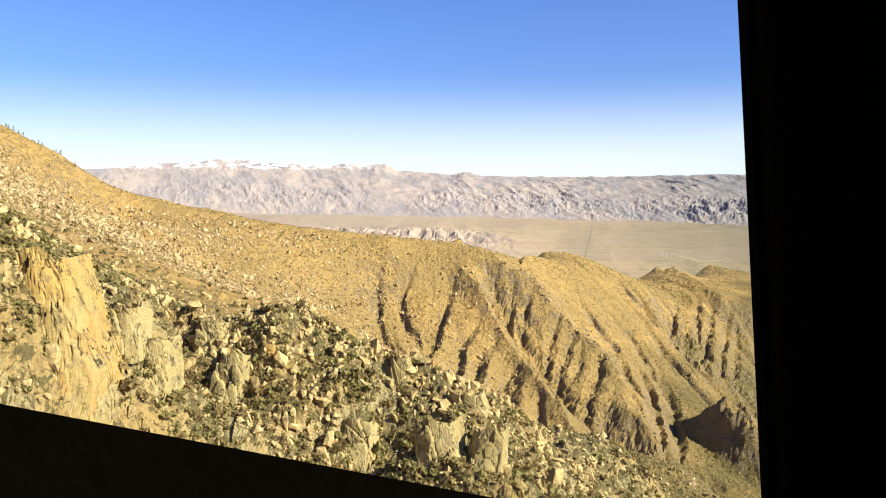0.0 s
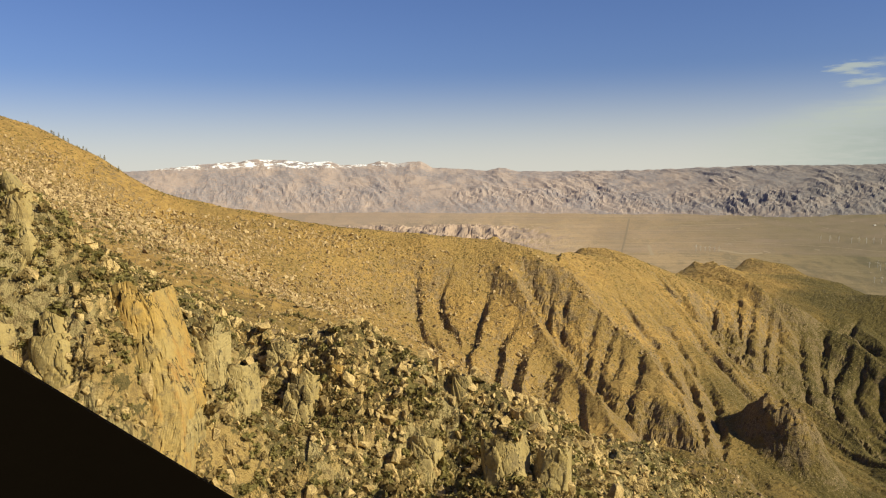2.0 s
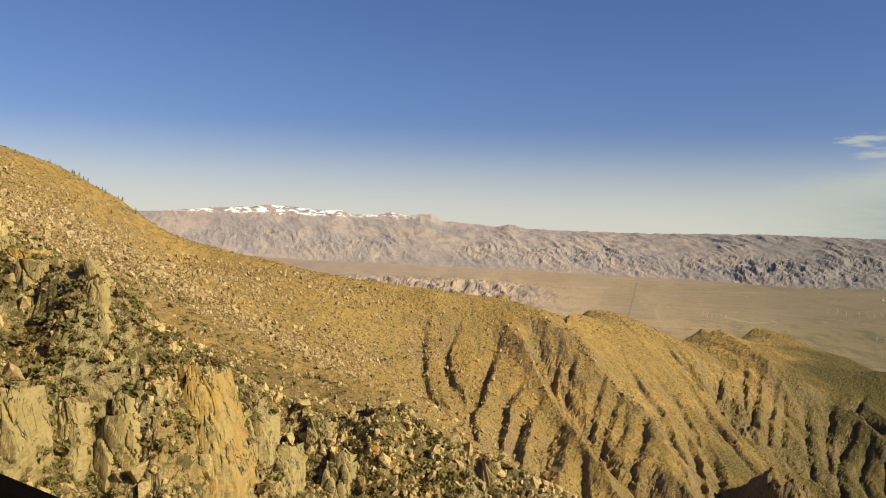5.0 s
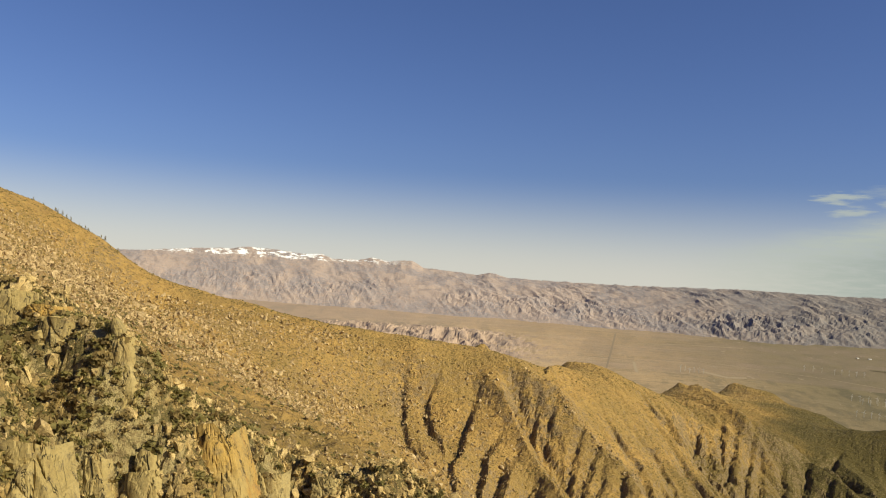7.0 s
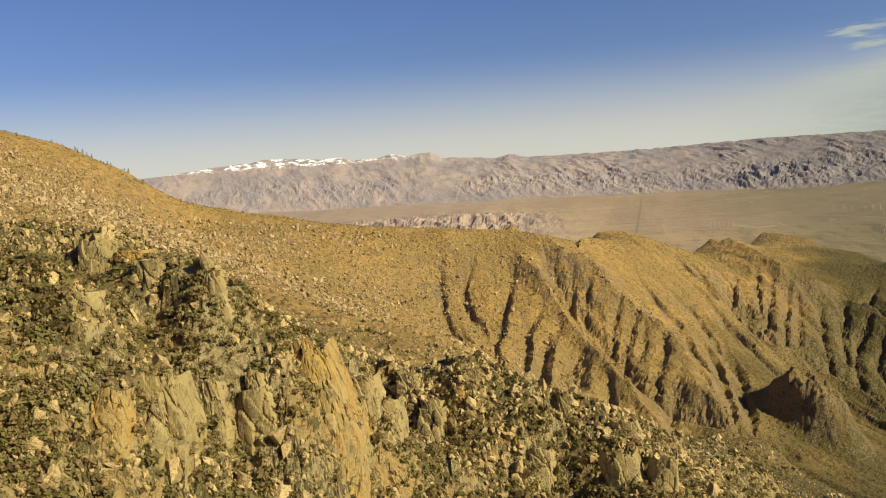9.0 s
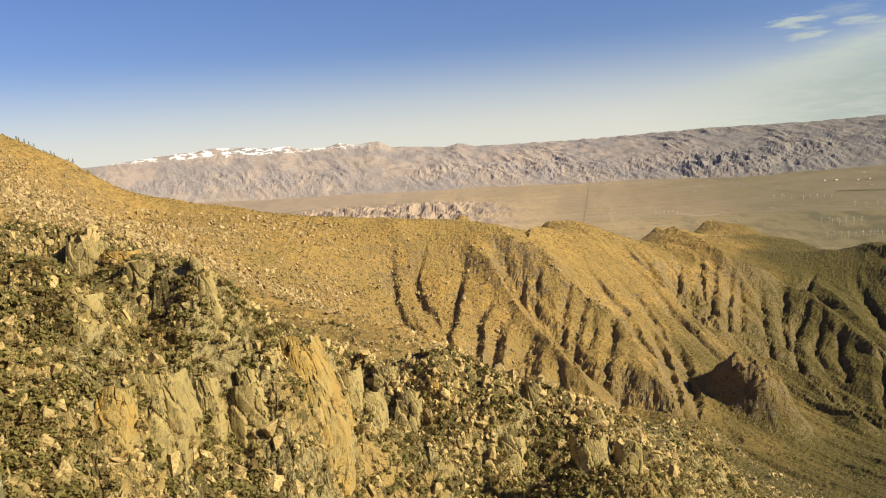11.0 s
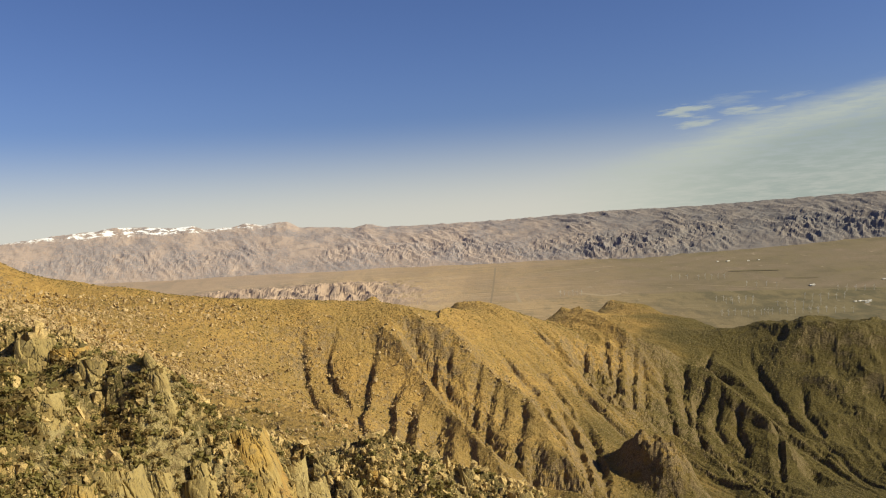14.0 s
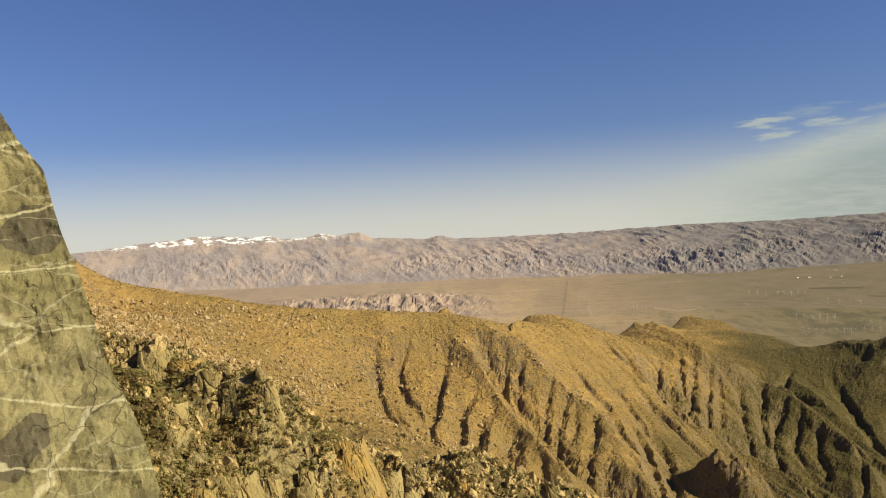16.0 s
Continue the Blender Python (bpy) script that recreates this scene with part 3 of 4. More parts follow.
def mountain_height(x, y):
    r = np.hypot(x - HUB[0], y - HUB[1])
    z = smooth_land(x, y)
    wx = x + 7 * gradient_noise(x / 60, y / 60 + 9) + 5 * gradient_noise(x / 20, y / 26)
    wy = y + 9 * gradient_noise(x / 60 + 5, y / 60)
    far = np.clip((r - 350) / 500, 0, 1)
    rib, cut = np.zeros(x.shape), np.zeros(x.shape)
    for rise, left, right, pts in RIBS:
        rib = np.maximum(rib, rise * line_profile(wx, wy, pts, left, right))
    uneven = np.clip(0.95 + 0.6 * gradient_noise(x / 26, y / 55) + 0.2 * gradient_noise(x / 9, y / 14), 0.5, 1.3)
    for depth, left, right, pts in WEST_GULLIES + EAST_GULLIES + CANYON_GULLIES + FAR_GULLIES:
        cut = np.maximum(cut, depth * line_profile(wx, wy, pts, left, right))
    flute = np.zeros(x.shape)
    for depth, left, right, pts in RIB_FLUTES + CANYON_FLUTES:
        flute = np.maximum(flute, (0.8 + 0.3 * (pts[0][0] > 500)) * depth * line_profile(wx, wy, pts, left, right))
    z = z + rib - (cut + flute) * uneven
    # the faces are broken rock; the long smooth rib beside the main gully is not
    worn = np.clip(flute / 7 + (cut - 8) / 18, 0, 1) * (1 - line_profile(wx, wy, RIBS[0][3], 24, 40) ** 0.5)
    # smaller gullies down the fall line, and rubble
    lean = np.clip((x + 200) / 900, 0.0, 1.0) * 0.32 + 0.12
    u, v = x + lean * (y - 1500) + 16 * gradient_noise(x / 110, y / 110) + 5 * gradient_noise(x / 24, y / 40), y
    ridge_end = np.clip((x - 1000 - 0.1 * (y - 2200)) / 150, 0, 1)
    u = np.where(ridge_end > 0, u * (1 - ridge_end) + ridge_end * (x - 0.45 * (y - 2000) + 20 * gradient_noise(x / 90, y / 90)), u)
    east = np.clip((x + 260 + 0.1 * (y - 1500)) / 240, 0.1, 1)
    low = np.clip((x - 250) / 300, 0, 1) * np.clip((2250 - y) / 300, 0, 1)
    where = np.clip(0.5 + 1.3 * fractal(u / 230, v / 600, 2), 0.1, 1) * np.clip((2650 - r) / 400, 0.2, 1) * (1 - 0.5 * ridge_end)
    for spread, rise in ((86, 13.0), (37, 6.0)):
        p = u / spread + 0.5 * gradient_noise(u / 130, v / 200) + 0.07 * gradient_noise(x / 35, y / 90)
        p = p - np.floor(p)
        z = z + far * low * where * rise * (np.minimum(p / 0.3, (1 - p) / 0.7) - 0.5)
    z = z - far * east * (1.2 + 1.6 * low) * fractal(u / 34, v / 190, 3, 0.55, True)
    z = z + ridge_end * 26 * (fractal(x / 210 + 0.3, y / 210, 3, 0.5, True) - 0.3)
    z = z + far * worn * 4.4 * (fractal(x / 11, y / 18, 3, 0.62, True) - 0.3)
    z = z + far * (3 * fractal(x / 110, y / 110, 4, 0.5) + 1.6 * fractal(x / 15, y / 15, 4, 0.62, True))
    apron = np.clip((r - 290) / 60, 0, 1) * np.clip((1000 - r) / 200, 0, 1)
    z = z + apron * (2.6 * (fractal(x / 34, y / 40, 4, 0.55, True) - 0.3) + 1.0 * fractal(x / 9, y / 9, 2, 0.6, True))
    # dark rocky knob in the canyon
    k = np.hypot((x - 470) / 56, (y - 1315 + 0.4 * (x - 470)) / 80)
    z = z + 80 * np.exp(-k ** 3.4) * (1 + 0.22 * fractal(x / 24, y / 24, 3, 0.55))
    z = z + 16 * np.exp(-np.hypot((x - 628) / 30, (y - 2522) / 60)) + 9 * np.exp(-np.hypot((x - 680) / 26, (y - 2540) / 60))
    # crags of the near spur: stepped, broken rock
    close = np.clip((330 - r) / 60, 0, 1) * np.clip((r - 60) / 40, 0, 1)
    if (close > 0).any():
        a = fractal(x / 16, y / 22, 3, 0.5, True)
        b = fractal(x / 5, y / 6, 3, 0.55, True)
        z = z + close * (1.9 * a + 0.8 * b - 2.2)
        bare = np.clip(0.55 + 1.6 * fractal(x / 24 + 3, y / 24, 2), 0.12, 1)
        near = close > 0
        z[near] += (close * bare)[near] * (0.8 * jointed(x[near] / 15 + 11, y[near] / 12) + 0.65 * jointed(x[near] / 7.5, y[near] / 9.0) + 0.4 * jointed(x[near] / 3.1 + 40, y[near] / 3.6))
    return z


FLOOR_R = np.array([0, 2400, 2650, 2900, 3150, 3550, 4350, 4950.0])
FLOOR_Z = np.array([-900, -900, -520, -388, -359, -320, -171, -60.0])


def floor_height(x, y):
    r, az = np.hypot(x - HUB[0], y - HUB[1]), np.degrees(np.arctan2(x - HUB[0], y - HUB[1]))
    z = np.interp(r, FLOOR_R, FLOOR_Z) + 2.5 * fractal(x / 260, y / 260, 3)
    # low badlands in front of the range
    hills = np.exp(-((az + 4) / 7.5) ** 4) * np.exp(-((r - 3720) / 260) ** 4)
    return z + hills * np.maximum(0, 14 + 30 * fractal(x / 130, y / 190, 5, 0.55, True))


def ground_height(x, y):
    return np.maximum(mountain_height(x, y), floor_height(x, y)) + Z0


def sheet(name, verts, quads, material, smooth=False):
    """A mesh object from arrays of vertices and quads."""
    me = bpy.data.meshes.new(name)
    used, index = np.unique(quads, return_inverse=True)
    verts, quads = verts[used], index.reshape(quads.shape)
    me.vertices.add(len(verts))
    me.vertices.foreach_set("co", verts.astype(np.float32).ravel())
    me.loops.add(quads.size)
    me.loops.foreach_set("vertex_index", quads.astype(np.int32).ravel())
    me.polygons.add(len(quads))
    me.polygons.foreach_set("loop_start", np.arange(0, quads.size, quads.shape[1], dtype=np.int32))
    me.polygons.foreach_set("use_smooth", np.full(len(quads), smooth))
    me.update(calc_edges=True)
    me.materials.append(material)
    return new(name, me)


def joints(p, seed=0.0):
    """How far jointed granite stands out at a place: blocks of their own height between deep cracks."""
    q = Vector((0.9 * p.x + 0.3 * p.z + seed, 0.9 * p.y - seed, 0.42 * p.z - 0.2 * p.x))
    q += 0.35 * noise.noise_vector(q * 0.8)
    d, near = noise.voronoi(q)
    out = 0.7 * noise.cell(near[0] * 7.7) + 0.95 * (q - near[0]).dot(noise.cell_vector(near[0] * 3.3)) - 0.6 * max(0.0, 1 - (d[1] - d[0]) / 0.09)
    q = q * 2.3
    d, near = noise.voronoi(q)
    return out + 0.1 * noise.cell(near[0] * 5.3) + 0.14 * (q - near[0]).dot(noise.cell_vector(near[0] * 2.1)) - 0.1 * max(0.0, 1 - (d[1] - d[0]) / 0.12)


def polar_grid(az, rad):
    a, r = np.meshgrid(np.radians(az), rad)
    x, y = HUB[0] + r * np.sin(a), HUB[1] + r * np.cos(a)
    n, m = len(rad), len(az)
    k = np.arange(n * m).reshape(n, m)
    return x, y, np.stack([k[:-1, :-1], k[:-1, 1:], k[1:, 1:], k[1:, :-1]], -1).reshape(-1, 4)


def build_ground():
    az = np.concatenate([np.arange(-180, -46.5, 2.0), np.linspace(-44, 42, 850), np.arange(44, 180.5, 2.0)])
    rad = np.concatenate([np.linspace(0.01, 100, 36), np.arange(101, 205, 0.65), np.arange(205, 300, 1.1), np.geomspace(300, 1000, 120), np.geomspace(1003, 2700, 290), np.geomspace(2715, 4300, 80), np.linspace(4330, 4950, 14)])
    x, y, quads = polar_grid(az, rad)
    hill, low = mountain_height(x, y), floor_height(x, y)
    verts = np.stack([x, y, np.maximum(hill, low) + Z0], -1).reshape(-1, 3)
    r, side = np.hypot(x - HUB[0], y - HUB[1]), np.degrees(np.arctan2(x - HUB[0], y - HUB[1]))
    bare = np.clip((r - 100) / 12, 0, 1) * np.clip((250 - r) / 40, 0, 1) * np.clip((44 - np.abs(side)) / 3, 0, 1)
    bare = (bare * np.clip(0.55 + 1.5 * fractal(x / 30 + 8, y / 30, 2), 0.15, 1)).ravel()
    for i in np.nonzero(bare > 0.01)[0]:
        push = 0.85 * bare[i] * joints(Vector(verts[i]) * 0.28)
        verts[i] += (0.3 * push, -0.8 * push, 0.35 * push)
    high = (hill > low).ravel()[quads].sum(1) >= 2
    close = np.hypot(x - HUB[0], y - HUB[1]).ravel()[quads].max(1) < 330
    tagged(sheet("rocky_spur", verts, quads[high & close], SPUR_ROCK), "near granite spur with brown soil and brush", "slope", kind="structure")
    high_far = high & ~close
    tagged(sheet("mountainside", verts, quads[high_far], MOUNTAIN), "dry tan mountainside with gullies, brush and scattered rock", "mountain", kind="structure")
    tagged(sheet("ground", verts, quads[~high], VALLEY), "pale brown desert valley floor below the mountains", "ground", kind="structure")


build_ground()

# the far range: azimuth, height of the skyline and of the foot in degrees above the eye
SKYLINE = [
    (-60, 0.2), (-24, 0.3), (-21.1, 0.37), (-20, 0.48), (-17.7, 0.74), (-15.9, 0.83), (-14.3, 1.0), (-12.8, 0.99), (-10.8, 0.74), (-9.7, 0.84), (-8.9, 0.6),
    (-7.2, 0.55), (-6.2, 0.8), (-5.2, 0.6), (-3.6, 0.78), (-2.8, 0.32), (-1.6, 0.25), (-0.1, 0.14), (0.7, 0.02), (1.6, 0.27), (2.9, 0.01), (4.8, -0.05), (9.7, -0.05),
    (13.4, 0.02), (17.1, 0.11), (22.3, 0.08), (25.7, 0.1), (28.2, 0.16), (30.9, 0.24), (60, 0.5),
]
FOOT = [(-60, -2.2), (-16.5, -2.4), (-10, -2.6), (-3, -2.75), (4.6, -2.9), (12, -2.95), (19.5, -3.1), (26.6, -2.9), (33, -2.5), (60, -2.4)]


def build_range():
    az = np.linspace(-33, 37, 850)
    rad = np.linspace(3900, 4960, 110)
    x, y, quads = polar_grid(az, rad)
    a = np.degrees(np.arctan2(x - HUB[0], y - HUB[1]))
    r = np.hypot(x - HUB[0], y - HUB[1])
    line = np.interp(az, *np.array(SKYLINE).T)
    calm = np.convolve(np.pad(line, 70, mode="edge"), np.hanning(141) / np.hanning(141).sum(), mode="valid")
    crest_z = 18 + 3.0 * fractal(x / 90 + 5, y / 90, 3, 0.5, True) + 4800 * np.tan(np.radians(line))[None, :]
    broad_z = 18 + 4800 * np.tan(np.radians(calm))[None, :]
    foot_el = np.tan(np.radians(np.interp(a, *np.array(FOOT).T)))
    radii = np.linspace(3700, 4700, 60)
    floor_el = (np.interp(radii, FLOOR_R, FLOOR_Z) - 19) / radii
    foot_r = np.interp(foot_el, floor_el, radii)
    low = np.interp(r, FLOOR_R, FLOOR_Z)
    s = np.clip((r - foot_r) / (4800 - foot_r), 0, 1)
    wx, wy = x + 30 * gradient_noise(x / 120, y / 120), y + 30 * gradient_noise(x / 120 + 7, y / 120)
    # spurs run aslant down from the crest; the lower slopes are rougher, more so to the east
    sharp = (0.5 + 0.65 * np.clip((a - 1) / 14, 0, 1)) * np.clip(0.75 + 1.3 * fractal(x / 420 + 3, y / 420, 2), 0.25, 1.4)
    along, across = 0.8 * wx + 0.6 * wy, 0.8 * wy - 0.6 * wx
    spurs = fractal(along / 95, across / 300, 4, 0.55, True) - 0.3
    ribs = fractal((wx + 0.6 * wy) / 62, (wy - 0.6 * wx) / 90, 4, 0.6, True) - 0.3
    benches = fractal((x + 0.3 * y) / 420 + 2, y / 170, 3, 0.5, True) - 0.25
    foot_hills = np.exp(-((s - 0.3) / 0.26) ** 2)
    z = low - 6 + s ** 1.25 * (broad_z - low + 6) + np.clip((s - 0.55) / 0.45, 0, 1) ** 1.4 * (crest_z - broad_z) + np.sin(np.pi * s) ** 0.6 * (18 * sharp * spurs + 15 * benches) + foot_hills * sharp * 14 * ribs + s * 4 * fractal(x / 60, y / 90, 4, 0.55)
    z = np.where(r > 4800, crest_z + 4 * fractal(x / 60, y / 90, 4, 0.55) - (r - 4800) * 0.6, z)
    verts = np.stack([x, y, z + Z0], -1).reshape(-1, 3)
    tagged(sheet("mountain_range", verts, quads, RANGE), "mauve desert mountain range, haze and eastern shade in its colour, with snow on the western crest", "mountain range", kind="structure")


build_range()

# ---- the cabin window ----


def part(name, bm, material, parent, label=""):
    me = bpy.data.meshes.new(name)
    bm.to_mesh(me)
    bm.free()
    me.materials.append(material)
    ob = new(name, me)
    ob.parent = parent
    return tagged(ob, label)


def bevelled_box(lo, hi, bevel=0.0):
    bm = bmesh.new()
    bmesh.ops.create_cube(bm, size=1.0, matrix=Matrix.Translation((Vector(lo) + Vector(hi)) / 2) @ Matrix.Diagonal((*(Vector(hi) - Vector(lo)), 1)))
    if bevel:
        bmesh.ops.bevel(bm, geom=bm.edges[:], offset=bevel, segments=2, affect="EDGES", profile=0.6)
    return bm


# ledge below the window, along the line of the ride: seconds, and degrees round the path from straight down
LEDGE = [(0.1, 100), (0.5, 99.5), (1.0, 96.7), (1.5, 95.2), (2.0, 99.5), (2.5, 100), (3.0, 94.7), (3.5, 92.3), (4.0, 95.6), (4.5, 98.4), (5.0, 92.2), (5.2, 90)]


def build_ledge():
    path = {t: Vector((x, y, z)) for t, x, y, z, *_ in ROWS}
    path[0.1] = path[0.0].lerp(path[0.5], 0.2)
    times = [t for t, _ in LEDGE]
    bm = bmesh.new()
    rings = []
    for k, (t, angle) in enumerate(LEDGE):
        d = (path[times[min(k + 1, len(times) - 1)]] - path[times[max(k - 1, 0)]]).normalized()
        side = d.cross(Vector((0, 0, 1))).normalized()
        up = side.cross(d)
        a = radians(angle - 1.0)
        edge = path[t] + 0.55 * (math.sin(a) * side - math.cos(a) * up)
        out = side
        rings.append([bm.verts.new(edge + o) for o in (out * 0.06, Vector((0, 0, -0.012)), Vector((0, 0, -0.9)), out * 0.06 + Vector((0, 0, -0.9)))])
    for a, b in zip(rings[:-1], rings[1:]):
        for i in range(4):
            bm.faces.new((a[i], a[(i + 1) % 4], b[(i + 1) % 4], b[i]))
    bm.faces.new(rings[0])
    bm.faces.new(rings[-1][::-1])
    bmesh.ops.recalc_face_normals(bm, faces=bm.faces[:])
    me = bpy.data.meshes.new("window_ledge")
    bm.to_mesh(me)
    bm.free()
    me.materials.append(UNLIT_METAL)
    tagged(new("window_ledge", me), "brown metal ledge under the tram window, indoor shade in its colour", "window ledge", kind="structure")


build_ledge()


def build_post():
    post = new("window_frame")
    post.matrix_world = pose(0.017, 0, 800, -4.7, -2.9, 0)
    tagged(post, "brown metal post and sill of the tram window, indoor shade in the colour", "window frame", kind="structure")
    part("jamb", bevelled_box((0.245, 0.68, -0.62), (0.315, 0.74, 0.6), 0.008), UNLIT_METAL, post)
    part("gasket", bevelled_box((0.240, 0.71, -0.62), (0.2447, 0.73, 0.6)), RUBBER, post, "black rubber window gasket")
    bm = bmesh.new()
    left, right = Vector((-0.427, 0.610, 799.857)), Vector((0.293, 0.600, 799.722))
    ends = [[bm.verts.new(post.matrix_world.inverted() @ (p + Vector(o))) for o in ((0, 0, 0), (0, 0.05, -0.03), (0, 0.06, -0.5), (0, -0.01, -0.5))] for p in (left, right)]
    for i in range(4):
        bm.faces.new((ends[0][i], ends[0][(i + 1) % 4], ends[1][(i + 1) % 4], ends[1][i]))
    bm.faces.new(ends[0][::-1])
    bm.faces.new(ends[1])
    bmesh.ops.recalc_face_normals(bm, faces=bm.faces[:])
    part("sill", bm, UNLIT_METAL, post, "brown metal sill, indoor shade in its colour")
    part("post_face", bevelled_box((0.318, 0.62, -0.62), (0.5, 0.76, 0.6), 0.01), UNLIT_METAL, post)


build_post()

# ---- rocks ----


def hull_mesh(name, points, material):
    """A mesh of the convex hull of points."""
    bm = bmesh.new()
    for p in points:
        bm.verts.new(p)
    res = bmesh.ops.convex_hull(bm, input=bm.verts[:])
    bmesh.ops.delete(bm, geom=list({g for g in res["geom_interior"] + res["geom_unused"] if isinstance(g, bmesh.types.BMVert)}), context="VERTS")
    me = bpy.data.meshes.new(name)
    bm.to_mesh(me)
    bm.free()
    me.materials.append(material)
    return me


def boulder_points(rng, n=15):
    p = rng.normal(size=(n, 3))
    p /= (np.abs(p) ** 5).sum(1)[:, None] ** 0.2
    return (p * np.array([0.5, 0.42, 0.45]) * rng.uniform(0.82, 1.08, (n, 1))).tolist()


BOULDERS = [hull_mesh("boulder", boulder_points(np.random.default_rng(40 + k), 15 if k % 3 == 0 else 10), BOULDER) for k in range(12)]


STONES = [hull_mesh("stone", boulder_points(np.random.default_rng(70 + k), 7), RUBBLE) for k in range(12)]


def mesh_arrays(me):
    v = np.empty(len(me.vertices) * 3, np.float32)
    me.vertices.foreach_get("co", v)
    me.calc_loop_triangles()
    t = np.empty(len(me.loop_triangles) * 3, np.int32)
    me.loop_triangles.foreach_get("vertices", t)
    return v.reshape(-1, 3), t.reshape(-1, 3)


def turned(v, scale, angle, tip):
    """Vertices scaled, tipped about x and turned about z."""
    v = v * np.asarray(scale)
    ct, st, ca, sa = math.cos(tip), math.sin(tip), math.cos(angle), math.sin(angle)
    y, z = v[:, 1] * ct - v[:, 2] * st, v[:, 1] * st + v[:, 2] * ct
    return np.stack([v[:, 0] * ca - y * sa, v[:, 0] * sa + y * ca, z], 1)


def joined(name, templates, places, material, label, category):
    """One mesh of many small pieces: places are rows of x, y, z, size x, y, z, turn, tip, template."""
    arrays = [mesh_arrays(t) for t in templates]
    vs, ts, n = [], [], 0
    for x, y, z, sx, sy, sz, a, tip, k in places:
        v, t = arrays[int(k)]
        vs.append(turned(v, (sx, sy, sz), a, tip) + np.array([x, y, z]))
        ts.append(t + n)
        n += len(v)
    return tagged(sheet(name, np.concatenate(vs), np.concatenate(ts), material), label, category, kind="stuff")


def scatter(rng, count, az, rad, keep):
    """Plan places at even density over a fan seen from the hub; keep(x, y) gives the chance of each."""
    a = np.radians(rng.uniform(*az, count))
    r = np.sqrt(rng.uniform(rad[0] ** 2, rad[1] ** 2, count))
    x, y = HUB[0] + r * np.sin(a), HUB[1] + r * np.cos(a)
    ok = rng.uniform(size=count) < keep(x, y)
    return x[ok], y[ok]


def rocky(x, y):
    return np.clip(0.45 + 1.5 * fractal(x / 24 + 3, y / 24, 2), 0.06, 1)


def place_boulders():
    rng = np.random.default_rng(21)
    x, y = scatter(rng, 8500, (-40, 32), (120, 330), rocky)
    # a broken crest of pale blocks runs down the spur
    for (ax, ay), (bx, by), n in (((-60, 172), (-35, 173), 70), ((-35, 173), (0, 172), 150), ((0, 172), (22, 188), 150), ((22, 188), (50, 240), 80), ((-30, 160), (8, 158), 110), ((5, 160), (40, 190), 80)):
        t = rng.uniform(size=n)
        x = np.r_[x, ax + (bx - ax) * t + rng.normal(0, 4.5, n)]
        y = np.r_[y, ay + (by - ay) * t + rng.normal(0, 5.5, n)]
    fx, fy = scatter(rng, 12000, (-44, 12), (105, 225), lambda x, y: np.clip(0.5 + 1.6 * fractal(x / 15 + 3, y / 15, 2), 0.12, 1))
    gx, gy = scatter(rng, 9000, (-30, 14), (195, 420), lambda x, y: np.clip(0.55 + 1.3 * fractal(x / 22 + 3, y / 22, 2), 0.15, 1))
    hx, hy = scatter(rng, 3200, (-46, -20), (92, 150), lambda x, y: np.clip(0.5 + 1.4 * fractal(x / 12 + 3, y / 12, 2), 0.15, 1))
    x, y = np.r_[fx, gx, hx, x], np.r_[fy, gy, hy, y]
    n = len(x)
    size = 0.5 + 0.5 * rng.pareto(2.6, n)
    size[-640:] *= 1.7
    size = np.minimum(size, 2.8) * np.where(rng.uniform(size=n) < 0.12, 1.5, 1.0)
    z = ground_height(x, y) + 0.16 * size
    tall = rng.uniform(0.8, 1.5, n) * np.where(rng.uniform(size=n) < 0.3, 1.5, 1.0)
    rows = np.stack([x, y, z, size, size * rng.uniform(0.7, 1.1, n), size * tall, rng.uniform(0, 6.28, n), rng.normal(0.12, 0.25, n), rng.integers(0, 12, n)], 1)
    # jointed blocks that lean with the grain of the rock
    bx, by = scatter(rng, 3000, (-42, 8), (125, 245), lambda x, y: np.clip(0.25 + 2.2 * fractal(x / 17 + 8, y / 17, 2), 0.04, 1))
    nb = len(bx)
    bs = rng.uniform(1.0, 2.5, nb) * np.where(rng.uniform(size=nb) < 0.15, 1.5, 1.0)
    blocks = np.stack([bx, by, ground_height(bx, by) - 0.15 * bs, bs * rng.uniform(0.6, 1.0, nb), bs * rng.uniform(0.7, 1.1, nb), bs * rng.uniform(0.9, 1.7, nb), rng.normal(-1.57, 0.45, nb), rng.normal(0.32, 0.14, nb), rng.integers(0, 12, nb)], 1)
    rows, size, x, y = np.vstack([rows, blocks]), np.r_[size, bs], np.r_[x, bx], np.r_[y, by]
    order = np.argsort(-size + 1000.0 * (np.hypot(x + 20, y - 170) > 75))
    for row in rows[order[:280]]:
        x_, y_, z_, sx, sy, sz, a, tip, k = row
        ob = new("boulder", BOULDERS[int(k)])
        ob.matrix_world = Matrix.LocRotScale((x_, y_, z_), Euler((tip, 0, a)), (sx, sy, sz))
        tagged(ob, "angular pale tan granite boulder on the brushy spur", "boulder", "boulders on the spur")
    joined("boulder_field", BOULDERS, rows[order[280:]], BOULDER, "broken pale granite boulders strewn over the near slope", "boulders")
    # the far slope of rubble
    x, y = scatter(rng, 62000, (-34, 6), (330, 1750), lambda x, y: np.clip(0.75 - (x + 120) / 400, 0.12, 1) * np.clip(0.6 + fractal(x / 90, y / 90, 3), 0.1, 1))
    ax, ay = scatter(rng, 9000, (-8, 24), (320, 900), lambda x, y: np.clip(0.4 + 1.2 * fractal(x / 50, y / 50, 3), 0.08, 1))
    crest = np.array(RIBS[1][3][:8], float)
